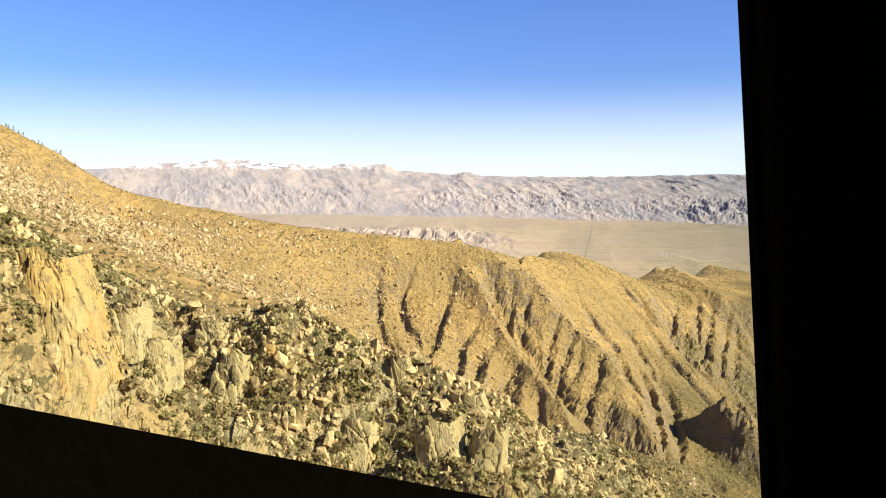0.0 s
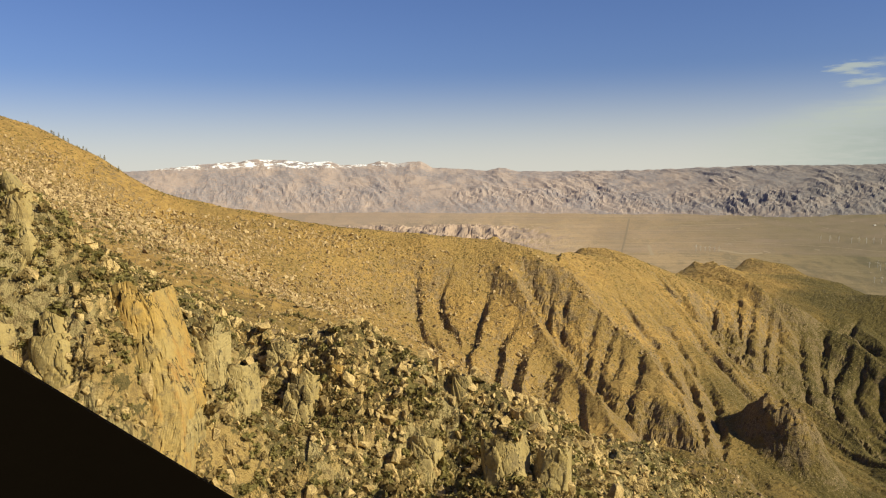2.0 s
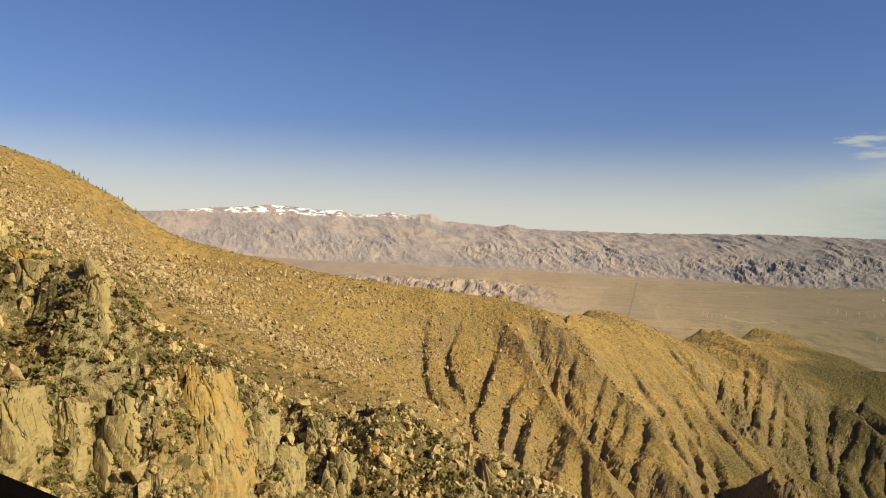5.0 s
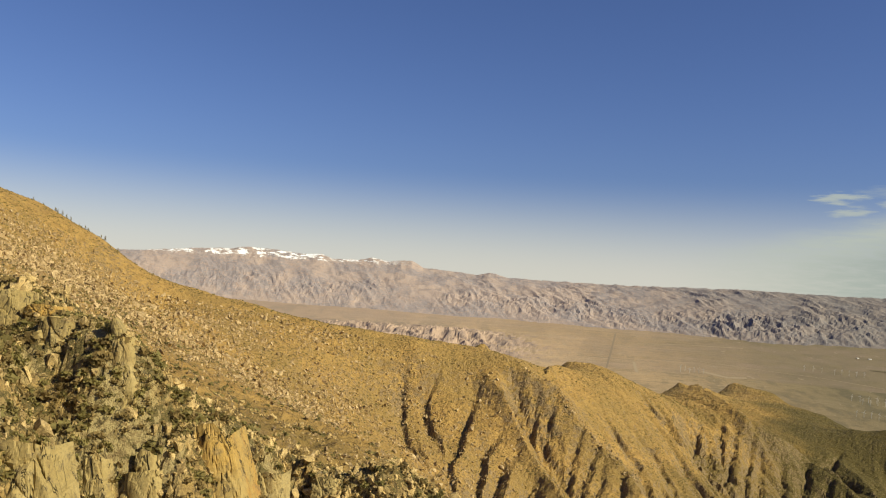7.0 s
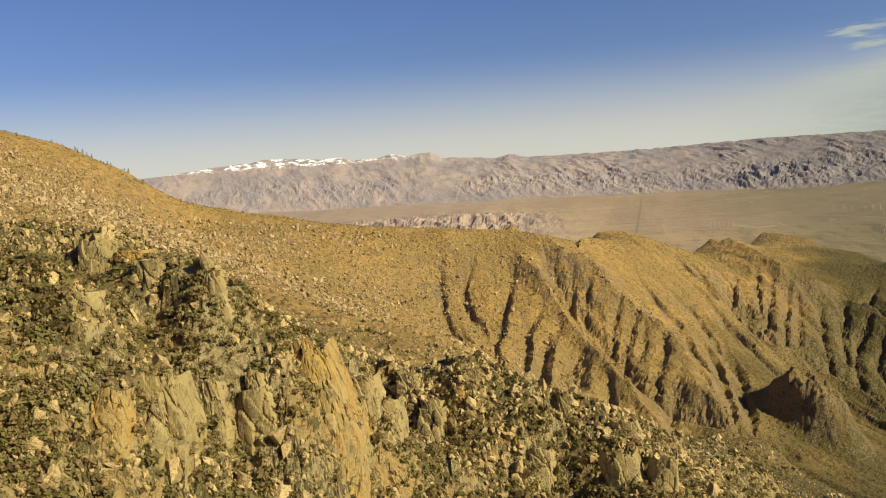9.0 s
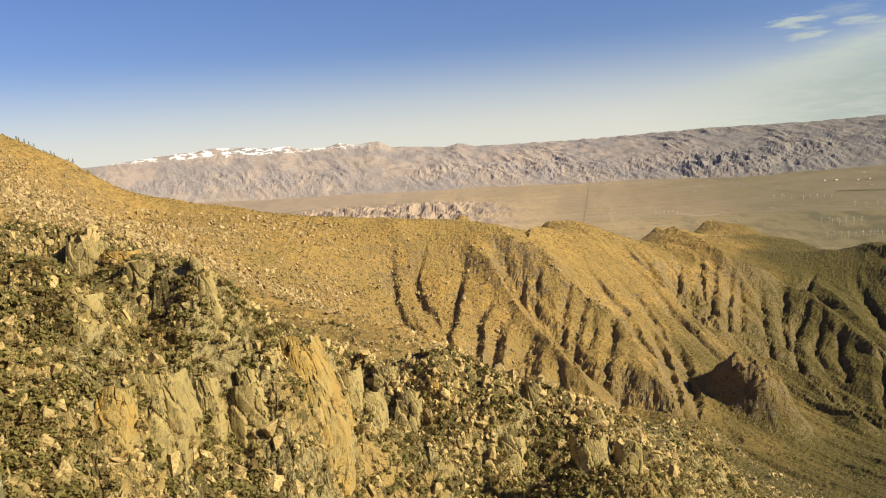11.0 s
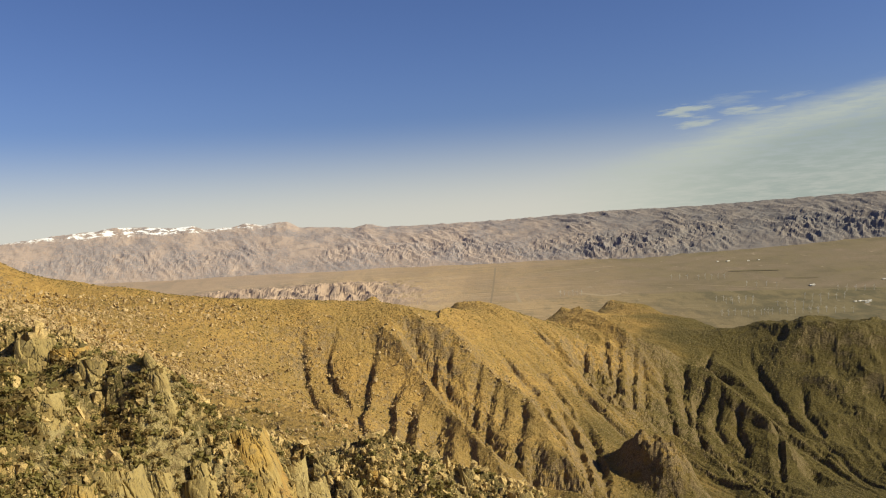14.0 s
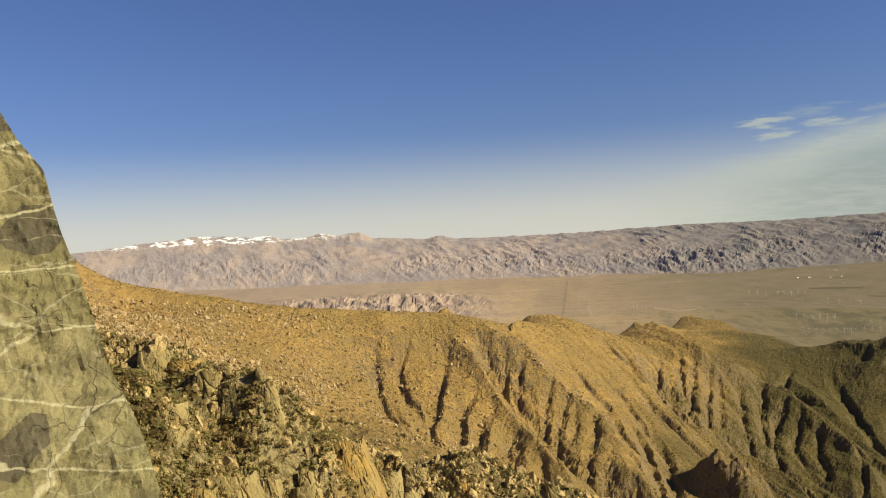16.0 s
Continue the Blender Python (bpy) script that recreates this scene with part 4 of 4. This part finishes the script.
    t = rng.uniform(0, len(crest) - 1.01, 330) ** 1.15 / 6.99 ** 0.15
    k = t.astype(int)
    c = crest[k] + (crest[k + 1] - crest[k]) * (t - k)[:, None] + rng.normal(0, 7, (330, 2))
    x, y = np.r_[x, ax, c[:, 0]], np.r_[y, ay, c[:, 1]]
    n = len(x)
    size = np.minimum(2.5 + 1.9 * rng.pareto(2.6, n), 10.0) * np.clip(np.hypot(x, y) / 1100, 0.33, 1)
    z = ground_height(x, y) + 0.15 * size
    rows = np.stack([x, y, z, size, size * rng.uniform(0.7, 1.1, n), size * rng.uniform(0.7, 1.4, n), rng.uniform(0, 6.28, n), rng.normal(0, 0.3, n), rng.integers(0, 12, n)], 1)
    joined("rubble_slope", STONES, rows, RUBBLE, "distant tan granite rubble on the dry mountainside", "rubble")


place_boulders()


def crag(place, width, height, lean, taper, columns, material, seed, label=""):
    """A rock outcrop: a steep jointed buttress that leans back and runs into the slope on either hand."""
    rng = np.random.default_rng(seed)
    n = 44
    verts = []
    crest = [rng.uniform(0.78, 1.05) for _ in range(columns + 1)]
    for j in range(n + 1):
        for i in range(n + 1):
            u, v = 2 * i / n - 1, j / n
            top = np.interp((u + 1) / 2 * columns, range(columns + 1), crest) * (1 - 0.18 * u * u)
            # up the face, then back over the top
            up, over = min(1.0, v / 0.75), max(0.0, v / 0.75 - 1) * 3
            z = (-0.7 + 1.7 * up) * height * top
            narrow = 1 + (taper - 1) * max(0.0, z / height)
            side = max(0.0, abs(u) - 0.72) / 0.28
            x = width / 2 * narrow * u * (1.0 + 0.05 * side) + lean * max(0.0, z / height)
            y = 0.38 * z - 0.16 * width * math.cos(u * 1.4) + 0.75 * width * side ** 1.5 + 0.3 * height * over ** 1.2
            z -= 0.12 * height * over
            p = Vector((x, y, z))
            step = width / max(2, columns)
            push = 0.16 * step * joints(p * (1.25 / step), 3.1 * seed) + 0.05 * width * noise.noise(p * (2.2 / width) + Vector((seed, 0, 0)))
            verts.append(p + Vector((0.25 * u, -1.0, 0.1)) * push)
    k = np.arange((n + 1) ** 2).reshape(n + 1, n + 1)
    quads = np.stack([k[:-1, :-1], k[:-1, 1:], k[1:, 1:], k[1:, :-1]], -1).reshape(-1, 4)
    ob = sheet("rock_outcrop", np.array([tuple(v) for v in verts]), quads, material)
    ob.matrix_world = pose(place[0], place[1] + 0.1 * width, place[2], 0, 0, rng.uniform(-12, 8))
    return tagged(ob, label, "rock outcrop", "outcrops of the near spur")


OUTCROPS = [
    # x, y, foot z, width, height, how far the top leans east, taper, columns, ochre?
    (-83.1, 101.4, 780, 12, 13, -2.4, 0.72, 2, False),
    (-58.3, 127, 769.6, 13.5, 20.5, -5.1, 0.62, 5, True),
    (-70, 118.6, 774.5, 8.7, 11.9, -2.8, 0.35, 2, False),
    (-78.4, 127.2, 795.6, 5.6, 12.4, -4.4, 0.5, 2, False),
    (-96.2, 133.7, 803.2, 9, 4.3, 0.7, 0.8, 2, False),
    (-103.4, 144.8, 806.2, 9, 2.9, -0.3, 0.8, 3, True),
    (-111, 144.1, 805.2, 9.1, 7.2, -0.8, 0.8, 4, False),
    (-96.5, 104.4, 798.5, 6.1, 8, -0.9, 0.8, 2, False),
    (-89.1, 94.9, 783.2, 7.8, 7.2, 0.5, 0.7, 3, True),
    (-78.2, 116.1, 776.4, 6.5, 9.4, -1.7, 0.6, 3, False),
]
LOW_OUTCROPS = [
    (-53.9, 141.7, 772.9, 6.6, 6, -0.1, 0.9, 3, False),
    (-47.7, 170.7, 764.6, 7.7, 7, -0.5, 0.9, 3, False),
    (-35.4, 167.2, 762.7, 4.8, 5.6, 0.4, 0.6, 2, True),
    (-42.4, 162.8, 758.9, 8.1, 6, 0.6, 0.9, 3, False),
    (-49.5, 142.7, 766.6, 7.3, 6.5, -0.7, 0.8, 3, False),
    (-55.3, 133.5, 768.5, 5.2, 7.2, -0.2, 0.7, 2, True),
    (-16.9, 160.2, 748.5, 8.3, 5.4, -0, 0.8, 3, False),
    (-0.8, 132.1, 755.5, 8.9, 7.1, -1.3, 0.8, 3, False),
    (6.6, 130.8, 754, 6.9, 7, 1.2, 0.7, 3, False),
    (-42, 165.9, 761.1, 6.7, 5.1, -0.1, 0.9, 3, False),
]
LAST_OUTCROPS = [
    (-8.9, 171.4, 760.8, 4.9, 3.7, 0, 0.7, 2, False),
    (6.5, 167.4, 753.3, 6.1, 4.2, -0.5, 0.7, 2, False),
    (-56.4, 127.5, 765.3, 10, 6.6, 0.6, 0.6, 2, False),
    (-70.5, 117.3, 772.6, 10.6, 12.5, -2, 0.6, 2, False),
]
for n_, (x_, y_, z_, w_, h_, lean_, taper_, cols_, ochre_) in enumerate(OUTCROPS + LOW_OUTCROPS + LAST_OUTCROPS):
    crag((x_, y_, z_), w_, h_, lean_, taper_, cols_, OCHRE_CRAG if ochre_ else PALE_CRAG, 60 + n_,
         "jointed ochre granite outcrop with rust stains" if ochre_ else "jointed pale granite outcrop with dark cracks")


def build_cliff():
    """The tall pale cliff close to the upper line: a steep face whose outer edge leans back."""
    edge = [(-69, 17, 790), (-72.8, 21.1, 810.5), (-74.3, 23, 813.2), (-76.8, 26, 818.1), (-80.5, 28.8, 824.1), (-82.4, 30.7, 829.1), (-86.1, 32.7, 839), (-88.7, 34.5, 846.5), (-91.6, 35, 850), (-95.5, 36, 857), (-104, 37, 868)]
    hs = np.array([e[2] for e in edge])
    v = np.linspace(hs[0], hs[-1], 170)
    ex, ey = np.interp(v, hs, [e[0] for e in edge]), np.interp(v, hs, [e[1] for e in edge])
    # across: from the hidden back, round the edge, and along the face
    across = np.concatenate([np.linspace(-26, -1.5, 14), np.linspace(-1, 1, 7), np.linspace(1.5, 60, 130)])
    back, face = np.array([-0.35, 0.94]), np.array([-0.87, -0.5])
    verts = []
    for i, h in enumerate(v):
        for a in across:
            d = face * a if a > 0 else back * -a
            p = np.array([ex[i] + d[0], ey[i] + d[1], h - (0.12 * a if a > 0 else -0.2 * a)])
            q = Vector(p) * 0.09
            push = 2.6 * noise.noise(q) + 1.3 * noise.noise(q * 2.7) + 0.6 * abs(noise.noise(q * 7.0)) + 0.3 * noise.noise(q * 16)
            facet = Vector((p[0] * 0.42 + 0.2 * p[2], p[1] * 0.42, p[2] * 0.26 - 0.12 * p[0]))
            push += 0.24 * noise.cell(facet) + 0.14 * noise.cell(facet * 2.3)
            crease = 1.2 * abs(noise.noise(Vector((p[0] * 0.16 + p[2] * 0.1, p[2] * 0.035, 4.0))))
            p[:2] += np.array([0.45, -0.85]) * (push - crease) * 0.75
            verts.append(p)
    n, m = len(v), len(across)
    k = np.arange(n * m).reshape(n, m)
    quads = np.stack([k[:-1, :-1], k[:-1, 1:], k[1:, 1:], k[1:, :-1]], -1).reshape(-1, 4)
    tagged(sheet("cliff", np.array(verts), quads[:, ::-1], CLIFF), "tall pale granite cliff face with light veins and dark patches", "cliff")


build_cliff()

# ---- brush ----


def bush_mesh(name, seed, leaves, material, flat=0.75, leaf=0.14):
    """A crown of many small leaf clumps round several lobes; about one metre across."""
    rng = np.random.default_rng(seed)
    lobes = np.c_[rng.uniform(-0.3, 0.3, (6, 2)), rng.uniform(0.1, 0.45, 6) * flat]
    c = lobes[rng.integers(0, 6, leaves)]
    d = rng.normal(size=(leaves, 3))
    d /= np.linalg.norm(d, axis=1)[:, None]
    p = c + d * rng.uniform(0.1, 0.26, (leaves, 1)) * np.array([1, 1, flat])
    t1 = np.cross(d, rng.normal(size=(leaves, 3)))
    t1 /= np.linalg.norm(t1, axis=1)[:, None]
    t2 = np.cross(d, t1) + 0.5 * d
    s = leaf * rng.uniform(0.6, 1.3, (leaves, 1))
    verts = np.stack([p - t1 * s, p + t1 * s, p + t2 * s * 1.5], 1).reshape(-1, 3)
    me = bpy.data.meshes.new(name)
    me.from_pydata(verts.tolist(), [], np.arange(leaves * 3).reshape(-1, 3).tolist())
    me.materials.append(material)
    return me


BUSHES = [bush_mesh("crown", 80 + k, 46, LEAF, 0.75, 0.17) for k in range(5)]
DRY_BUSHES = [bush_mesh("crown", 90 + k, 36, DRY_LEAF, 0.6, 0.165) for k in range(5)]
FAR_BUSHES = [bush_mesh("crown", 100 + k, 9, LEAF, 0.6, 0.36) for k in range(5)]


def stem_mesh():
    bm = bmesh.new()
    for k in range(4):
        a = k * 1.6
        m = Matrix.Rotation(a, 4, "Z") @ Matrix.Rotation(0.5, 4, "Y") @ Matrix.Translation((0, 0, 0.18))
        bmesh.ops.create_cone(bm, cap_ends=True, segments=5, radius1=0.035, radius2=0.015, depth=0.45, matrix=m)
    me = bpy.data.meshes.new("stems")
    bm.to_mesh(me)
    bm.free()
    me.materials.append(BARK)
    return me


STEMS = stem_mesh()


def place_brush():
    rng = np.random.default_rng(31)
    thick = lambda x, y: np.clip(0.55 - 1.2 * fractal(x / 24 + 3, y / 24, 2), 0.3, 1)  # noqa: E731
    for crowns, material, count, label in ((BUSHES, LEAF, 9500, "olive chaparral brush between the rocks"), (DRY_BUSHES, DRY_LEAF, 13000, "brown leafless brush between the rocks")):
        x, y = scatter(rng, count, (-40, 34), (115, 340), thick)
        fx, fy = scatter(rng, count // 3, (-44, 12), (105, 200), thick)
        gx, gy = scatter(rng, count // 6, (-46, -18), (92, 150), thick)
        x, y = np.r_[x, fx, gx], np.r_[y, fy, gy]
        n = len(x)
        size = rng.uniform(1.0, 2.6, n) * np.where(rng.uniform(size=n) < 0.1, 1.7, 1.0)
        z = ground_height(x, y) - 0.05 * size
        rows = np.stack([x, y, z, size, size, size * rng.uniform(0.8, 1.1, n), rng.uniform(0, 6.28, n), 0 * x, rng.integers(0, 5, n)], 1)
        order = np.argsort(-size + 1000.0 * (np.hypot(x + 75, y - 130) > 70))
        for x_, y_, z_, sx, sy, sz, a, _, k in rows[order[:130]]:
            ob = new("bush")
            ob.matrix_world = Matrix.LocRotScale((x_, y_, z_), Euler((0, 0, a)), (sx, sy, sz))
            tagged(ob, "rounded olive chaparral bush" if material is LEAF else "dry brown bare bush on the slope", "bush", "bushes on the spur")
            for me in (crowns[int(k)], STEMS):
                piece = new(me.name.split(".")[0], me)
                piece.parent = ob
        joined("brush", crowns, rows[order[130:]], material, label, "brush")
    x, y = scatter(rng, 52000, (-34, 36), (330, 2300), lambda x, y: np.clip(0.55 + 1.1 * fractal(x / 120, y / 120, 3) + 0.5 * np.clip((r_from_hub(x, y) < 1000) * (x > 0), 0, 1), 0.06, 1) * np.where((x > -100) & (x < 380) & (r_from_hub(x, y) > 1000), 0.4, 1.0))
    n = len(x)
    size = rng.uniform(1.3, 3.4, n)
    z = ground_height(x, y) - 0.1
    rows = np.stack([x, y, z, size, size, size * 0.8, rng.uniform(0, 6.28, n), 0 * x, rng.integers(0, 5, n)], 1)
    joined("mountain_brush", FAR_BUSHES, rows, LEAF, "scattered dark shrubs over the dry mountainside", "brush")


def r_from_hub(x, y):
    return np.hypot(x - HUB[0], y - HUB[1])


place_brush()


def build_trees():
    """Small pines on the high western skyline."""
    rng = np.random.default_rng(51)
    crowns = []
    for k in range(3):
        r = np.random.default_rng(120 + k)
        n = 110
        t = r.uniform(0.12, 1, n)
        a = r.uniform(0, 6.28, n)
        d = (1 - t) * 0.26 * r.uniform(0.5, 1.15, n) + 0.03
        p = np.stack([d * np.cos(a), d * np.sin(a), t], 1)
        q = r.normal(size=(n, 2, 3)) * 0.06
        me = bpy.data.meshes.new("crown")
        me.from_pydata(np.stack([p, p + q[:, 0], p + q[:, 1] - np.array([0, 0, 0.03])], 1).reshape(-1, 3).tolist(), [], np.arange(n * 3).reshape(-1, 3).tolist())
        me.materials.append(LEAF)
        crowns.append(me)
    bm = bmesh.new()
    bmesh.ops.create_cone(bm, cap_ends=True, segments=6, radius1=0.035, radius2=0.008, depth=0.95, matrix=Matrix.Translation((0, 0, 0.475)))
    trunk = bpy.data.meshes.new("trunk")
    bm.to_mesh(trunk)
    bm.free()
    trunk.materials.append(BARK)
    for k in range(22):
        f = rng.uniform(0, 1) ** 1.4
        x, y = -905 + 190 * f + rng.normal(0, 8), 1730 - 90 * f + rng.normal(0, 14)
        z = float(ground_height(np.array([x]), np.array([y]))[0])
        h = rng.uniform(6, 12)
        ob = new("pine_tree")
        ob.matrix_world = Matrix.LocRotScale((x, y, z - 0.3), Euler((0, 0, rng.uniform(0, 6))), (h, h, h))
        tagged(ob, "small dark pine on the high rocky crest", "tree", "pines on the crest")
        for me in (crowns[k % 3], trunk):
            piece = new(me.name.split(".")[0], me)
            piece.parent = ob


build_trees()

# ---- the valley: roads, pale ground, turbines, buildings ----


def on_valley(az, el):
    """The plan place on the valley floor seen from the hub at these degrees."""
    rr = np.linspace(2900, 4600, 400)
    e = np.degrees(np.arctan((np.interp(rr, FLOOR_R, FLOOR_Z) - 19) / rr))
    r = float(np.interp(el, e, rr))
    return HUB[0] + r * math.sin(radians(az)), HUB[1] + r * math.cos(radians(az))


def floor_at(x, y):
    return float(floor_height(np.array([float(x)]), np.array([float(y)]))[0]) + Z0


def strip(name, points, width, material, label, category, lift=0.5):
    """A band of ground laid along a plan line over the valley floor."""
    rows = []
    for (ax, ay), (bx, by) in zip(points[:-1], points[1:]):
        n = max(2, int(math.hypot(bx - ax, by - ay) / 25))
        nx, ny = -(by - ay), bx - ax
        k = width / 2 / math.hypot(nx, ny)
        for i in range(n + 1):
            x, y = ax + (bx - ax) * i / n, ay + (by - ay) * i / n
            w = 1 + 0.25 * float(gradient_noise(np.array([x / 40]), np.array([y / 40]))[0])
            for s in (-1, 1):
                px, py = x + s * nx * k * w, y + s * ny * k * w
                rows.append((px, py, floor_at(px, py) + lift))
    v = np.array(rows)
    k = np.arange(len(v)).reshape(-1, 2)
    quads = np.stack([k[:-1, 0], k[:-1, 1], k[1:, 1], k[1:, 0]], 1)
    tagged(sheet(name, v, quads[:, ::-1], material), label, category, kind="structure")


SAND = plain_material("pale_sand", (0.36, 0.285, 0.19), 0.95)
TRACK = plain_material("dark_track", (0.26, 0.205, 0.14), 0.95)
GROVE = plain_material("grove_ground", (0.15, 0.135, 0.075), 0.95)
strip("road", [on_valley(10.1, -3.2), on_valley(9.9, -4.3), on_valley(9.6, -5.6)], 8, TRACK, "straight dark road across the desert floor", "road")
strip("sand_pit", [on_valley(11.35, -4.95), on_valley(11.6, -5.6)], 13, SAND, "white sand pit on the desert floor", "sand pit")
strip("wash", [on_valley(15.6, -5.2), on_valley(17.2, -5.45), on_valley(18.3, -5.35)], 18, SAND, "pale dry wash on the desert floor", "wash")
strip("wash", [on_valley(11.5, -3.75), on_valley(15, -3.6), on_valley(18, -3.55)], 6, SAND, "pale dry wash on the desert floor", "wash")
strip("road", [on_valley(13, -4.4), on_valley(22, -4.9), on_valley(35, -5.6)], 3, SAND, "pale dirt road across the desert floor", "road")
strip("grove", [on_valley(25.2, -4.2), on_valley(28.2, -4.25)], 7, GROVE, "dark green grove on the desert floor", "grove", 3.0)
strip("grove", [on_valley(28.5, -4.75), on_valley(30.5, -4.8)], 6, GROVE, "dark green grove on the desert floor", "grove", 3.0)


def build_turbine():
    ob = new("wind_turbine")
    bm = bmesh.new()
    bmesh.ops.create_cone(bm, cap_ends=True, segments=8, radius1=1.0, radius2=0.55, depth=26, matrix=Matrix.Translation((0, 0, 13)))
    part("tower", bm, DUSTY_WHITE, ob)
    part("nacelle", bevelled_box((-1.0, -2.2, 25.6), (1.0, 2.0, 27.6), 0.3), DUSTY_WHITE, ob)
    for k in range(3):
        bm = bmesh.new()
        m = Matrix.Translation((0, -2.6, 26.6)) @ Matrix.Rotation(radians(20 + 120 * k), 4, "Y") @ Matrix.Translation((0, 0, 6))
        bmesh.ops.create_cone(bm, cap_ends=True, segments=5, radius1=0.75, radius2=0.2, depth=12, matrix=m @ Matrix.Diagonal((1, 0.35, 1, 1)))
        part("blade", bm, DUSTY_WHITE, ob)
    return tagged(ob, "white three-bladed wind turbine on the desert floor", "wind turbine", "turbines in the valley")


def place_turbines():
    rng = np.random.default_rng(61)
    first = build_turbine()
    small = Matrix.Scale(0.82, 4)
    rows = [(14.3, -5.3, 0.28, 6), (21.6, -4.6, 0.5, 3), (23.3, -4.65, 0.4, 5), (24.3, -6.1, 0.45, 6), (24.9, -6.25, 0.4, 5), (24.6, -7.0, 0.4, 8), (27.2, -6.95, 0.45, 8), (28.0, -6.5, 0.5, 6), (29.6, -6.1, 0.45, 6), (29.8, -6.9, 0.5, 6), (26.2, -5.2, 0.6, 4), (31.5, -5.6, 0.5, 5)]
    n = 0
    for az, el, gap, count in rows:
        for k in range(count):
            x, y = on_valley(az + gap * k, el + rng.normal(0, 0.03))
            m = pose(x, y, floor_at(x, y) - 0.5, 0, 0, rng.uniform(-15, 15)) @ small
            if n == 0:
                first.matrix_world = m
            else:
                copy_thing(first, m)
            n += 1


place_turbines()


def build_sheds():
    rng = np.random.default_rng(71)
    for az, el, count, spread in ((32.9, -6.3, 7, 0.5), (30.3, -5.25, 4, 0.3), (34.5, -5.0, 4, 0.5), (26.0, -3.6, 4, 1.0)):
        for k in range(count):
            x, y = on_valley(az + rng.normal(0, spread), el + rng.normal(0, 0.05))
            w, d, h = rng.uniform(6, 14), rng.uniform(5, 9), rng.uniform(2.5, 3.5)
            ob = new("shed")
            ob.matrix_world = pose(x, y, floor_at(x, y) - 1.0, 0, 0, rng.uniform(-20, 20))
            tagged(ob, "white low shed on the desert floor", "shed", "sheds in the valley")
            part("walls", bevelled_box((-w / 2, -d / 2, 0), (w / 2, d / 2, h)), DUSTY_WHITE, ob)
            bm = bmesh.new()
            pts = [bm.verts.new(p) for p in ((-w / 2 - 0.5, -d / 2 - 0.5, h), (w / 2 + 0.5, -d / 2 - 0.5, h), (w / 2 + 0.5, d / 2 + 0.5, h), (-w / 2 - 0.5, d / 2 + 0.5, h), (-w / 2 - 0.5, 0, h + 2), (w / 2 + 0.5, 0, h + 2))]
            for f in ((0, 1, 5, 4), (2, 3, 4, 5), (1, 2, 5), (3, 0, 4), (3, 2, 1, 0)):
                bm.faces.new([pts[i] for i in f])
            part("roof", bm, DUSTY_WHITE, ob)


build_sheds()
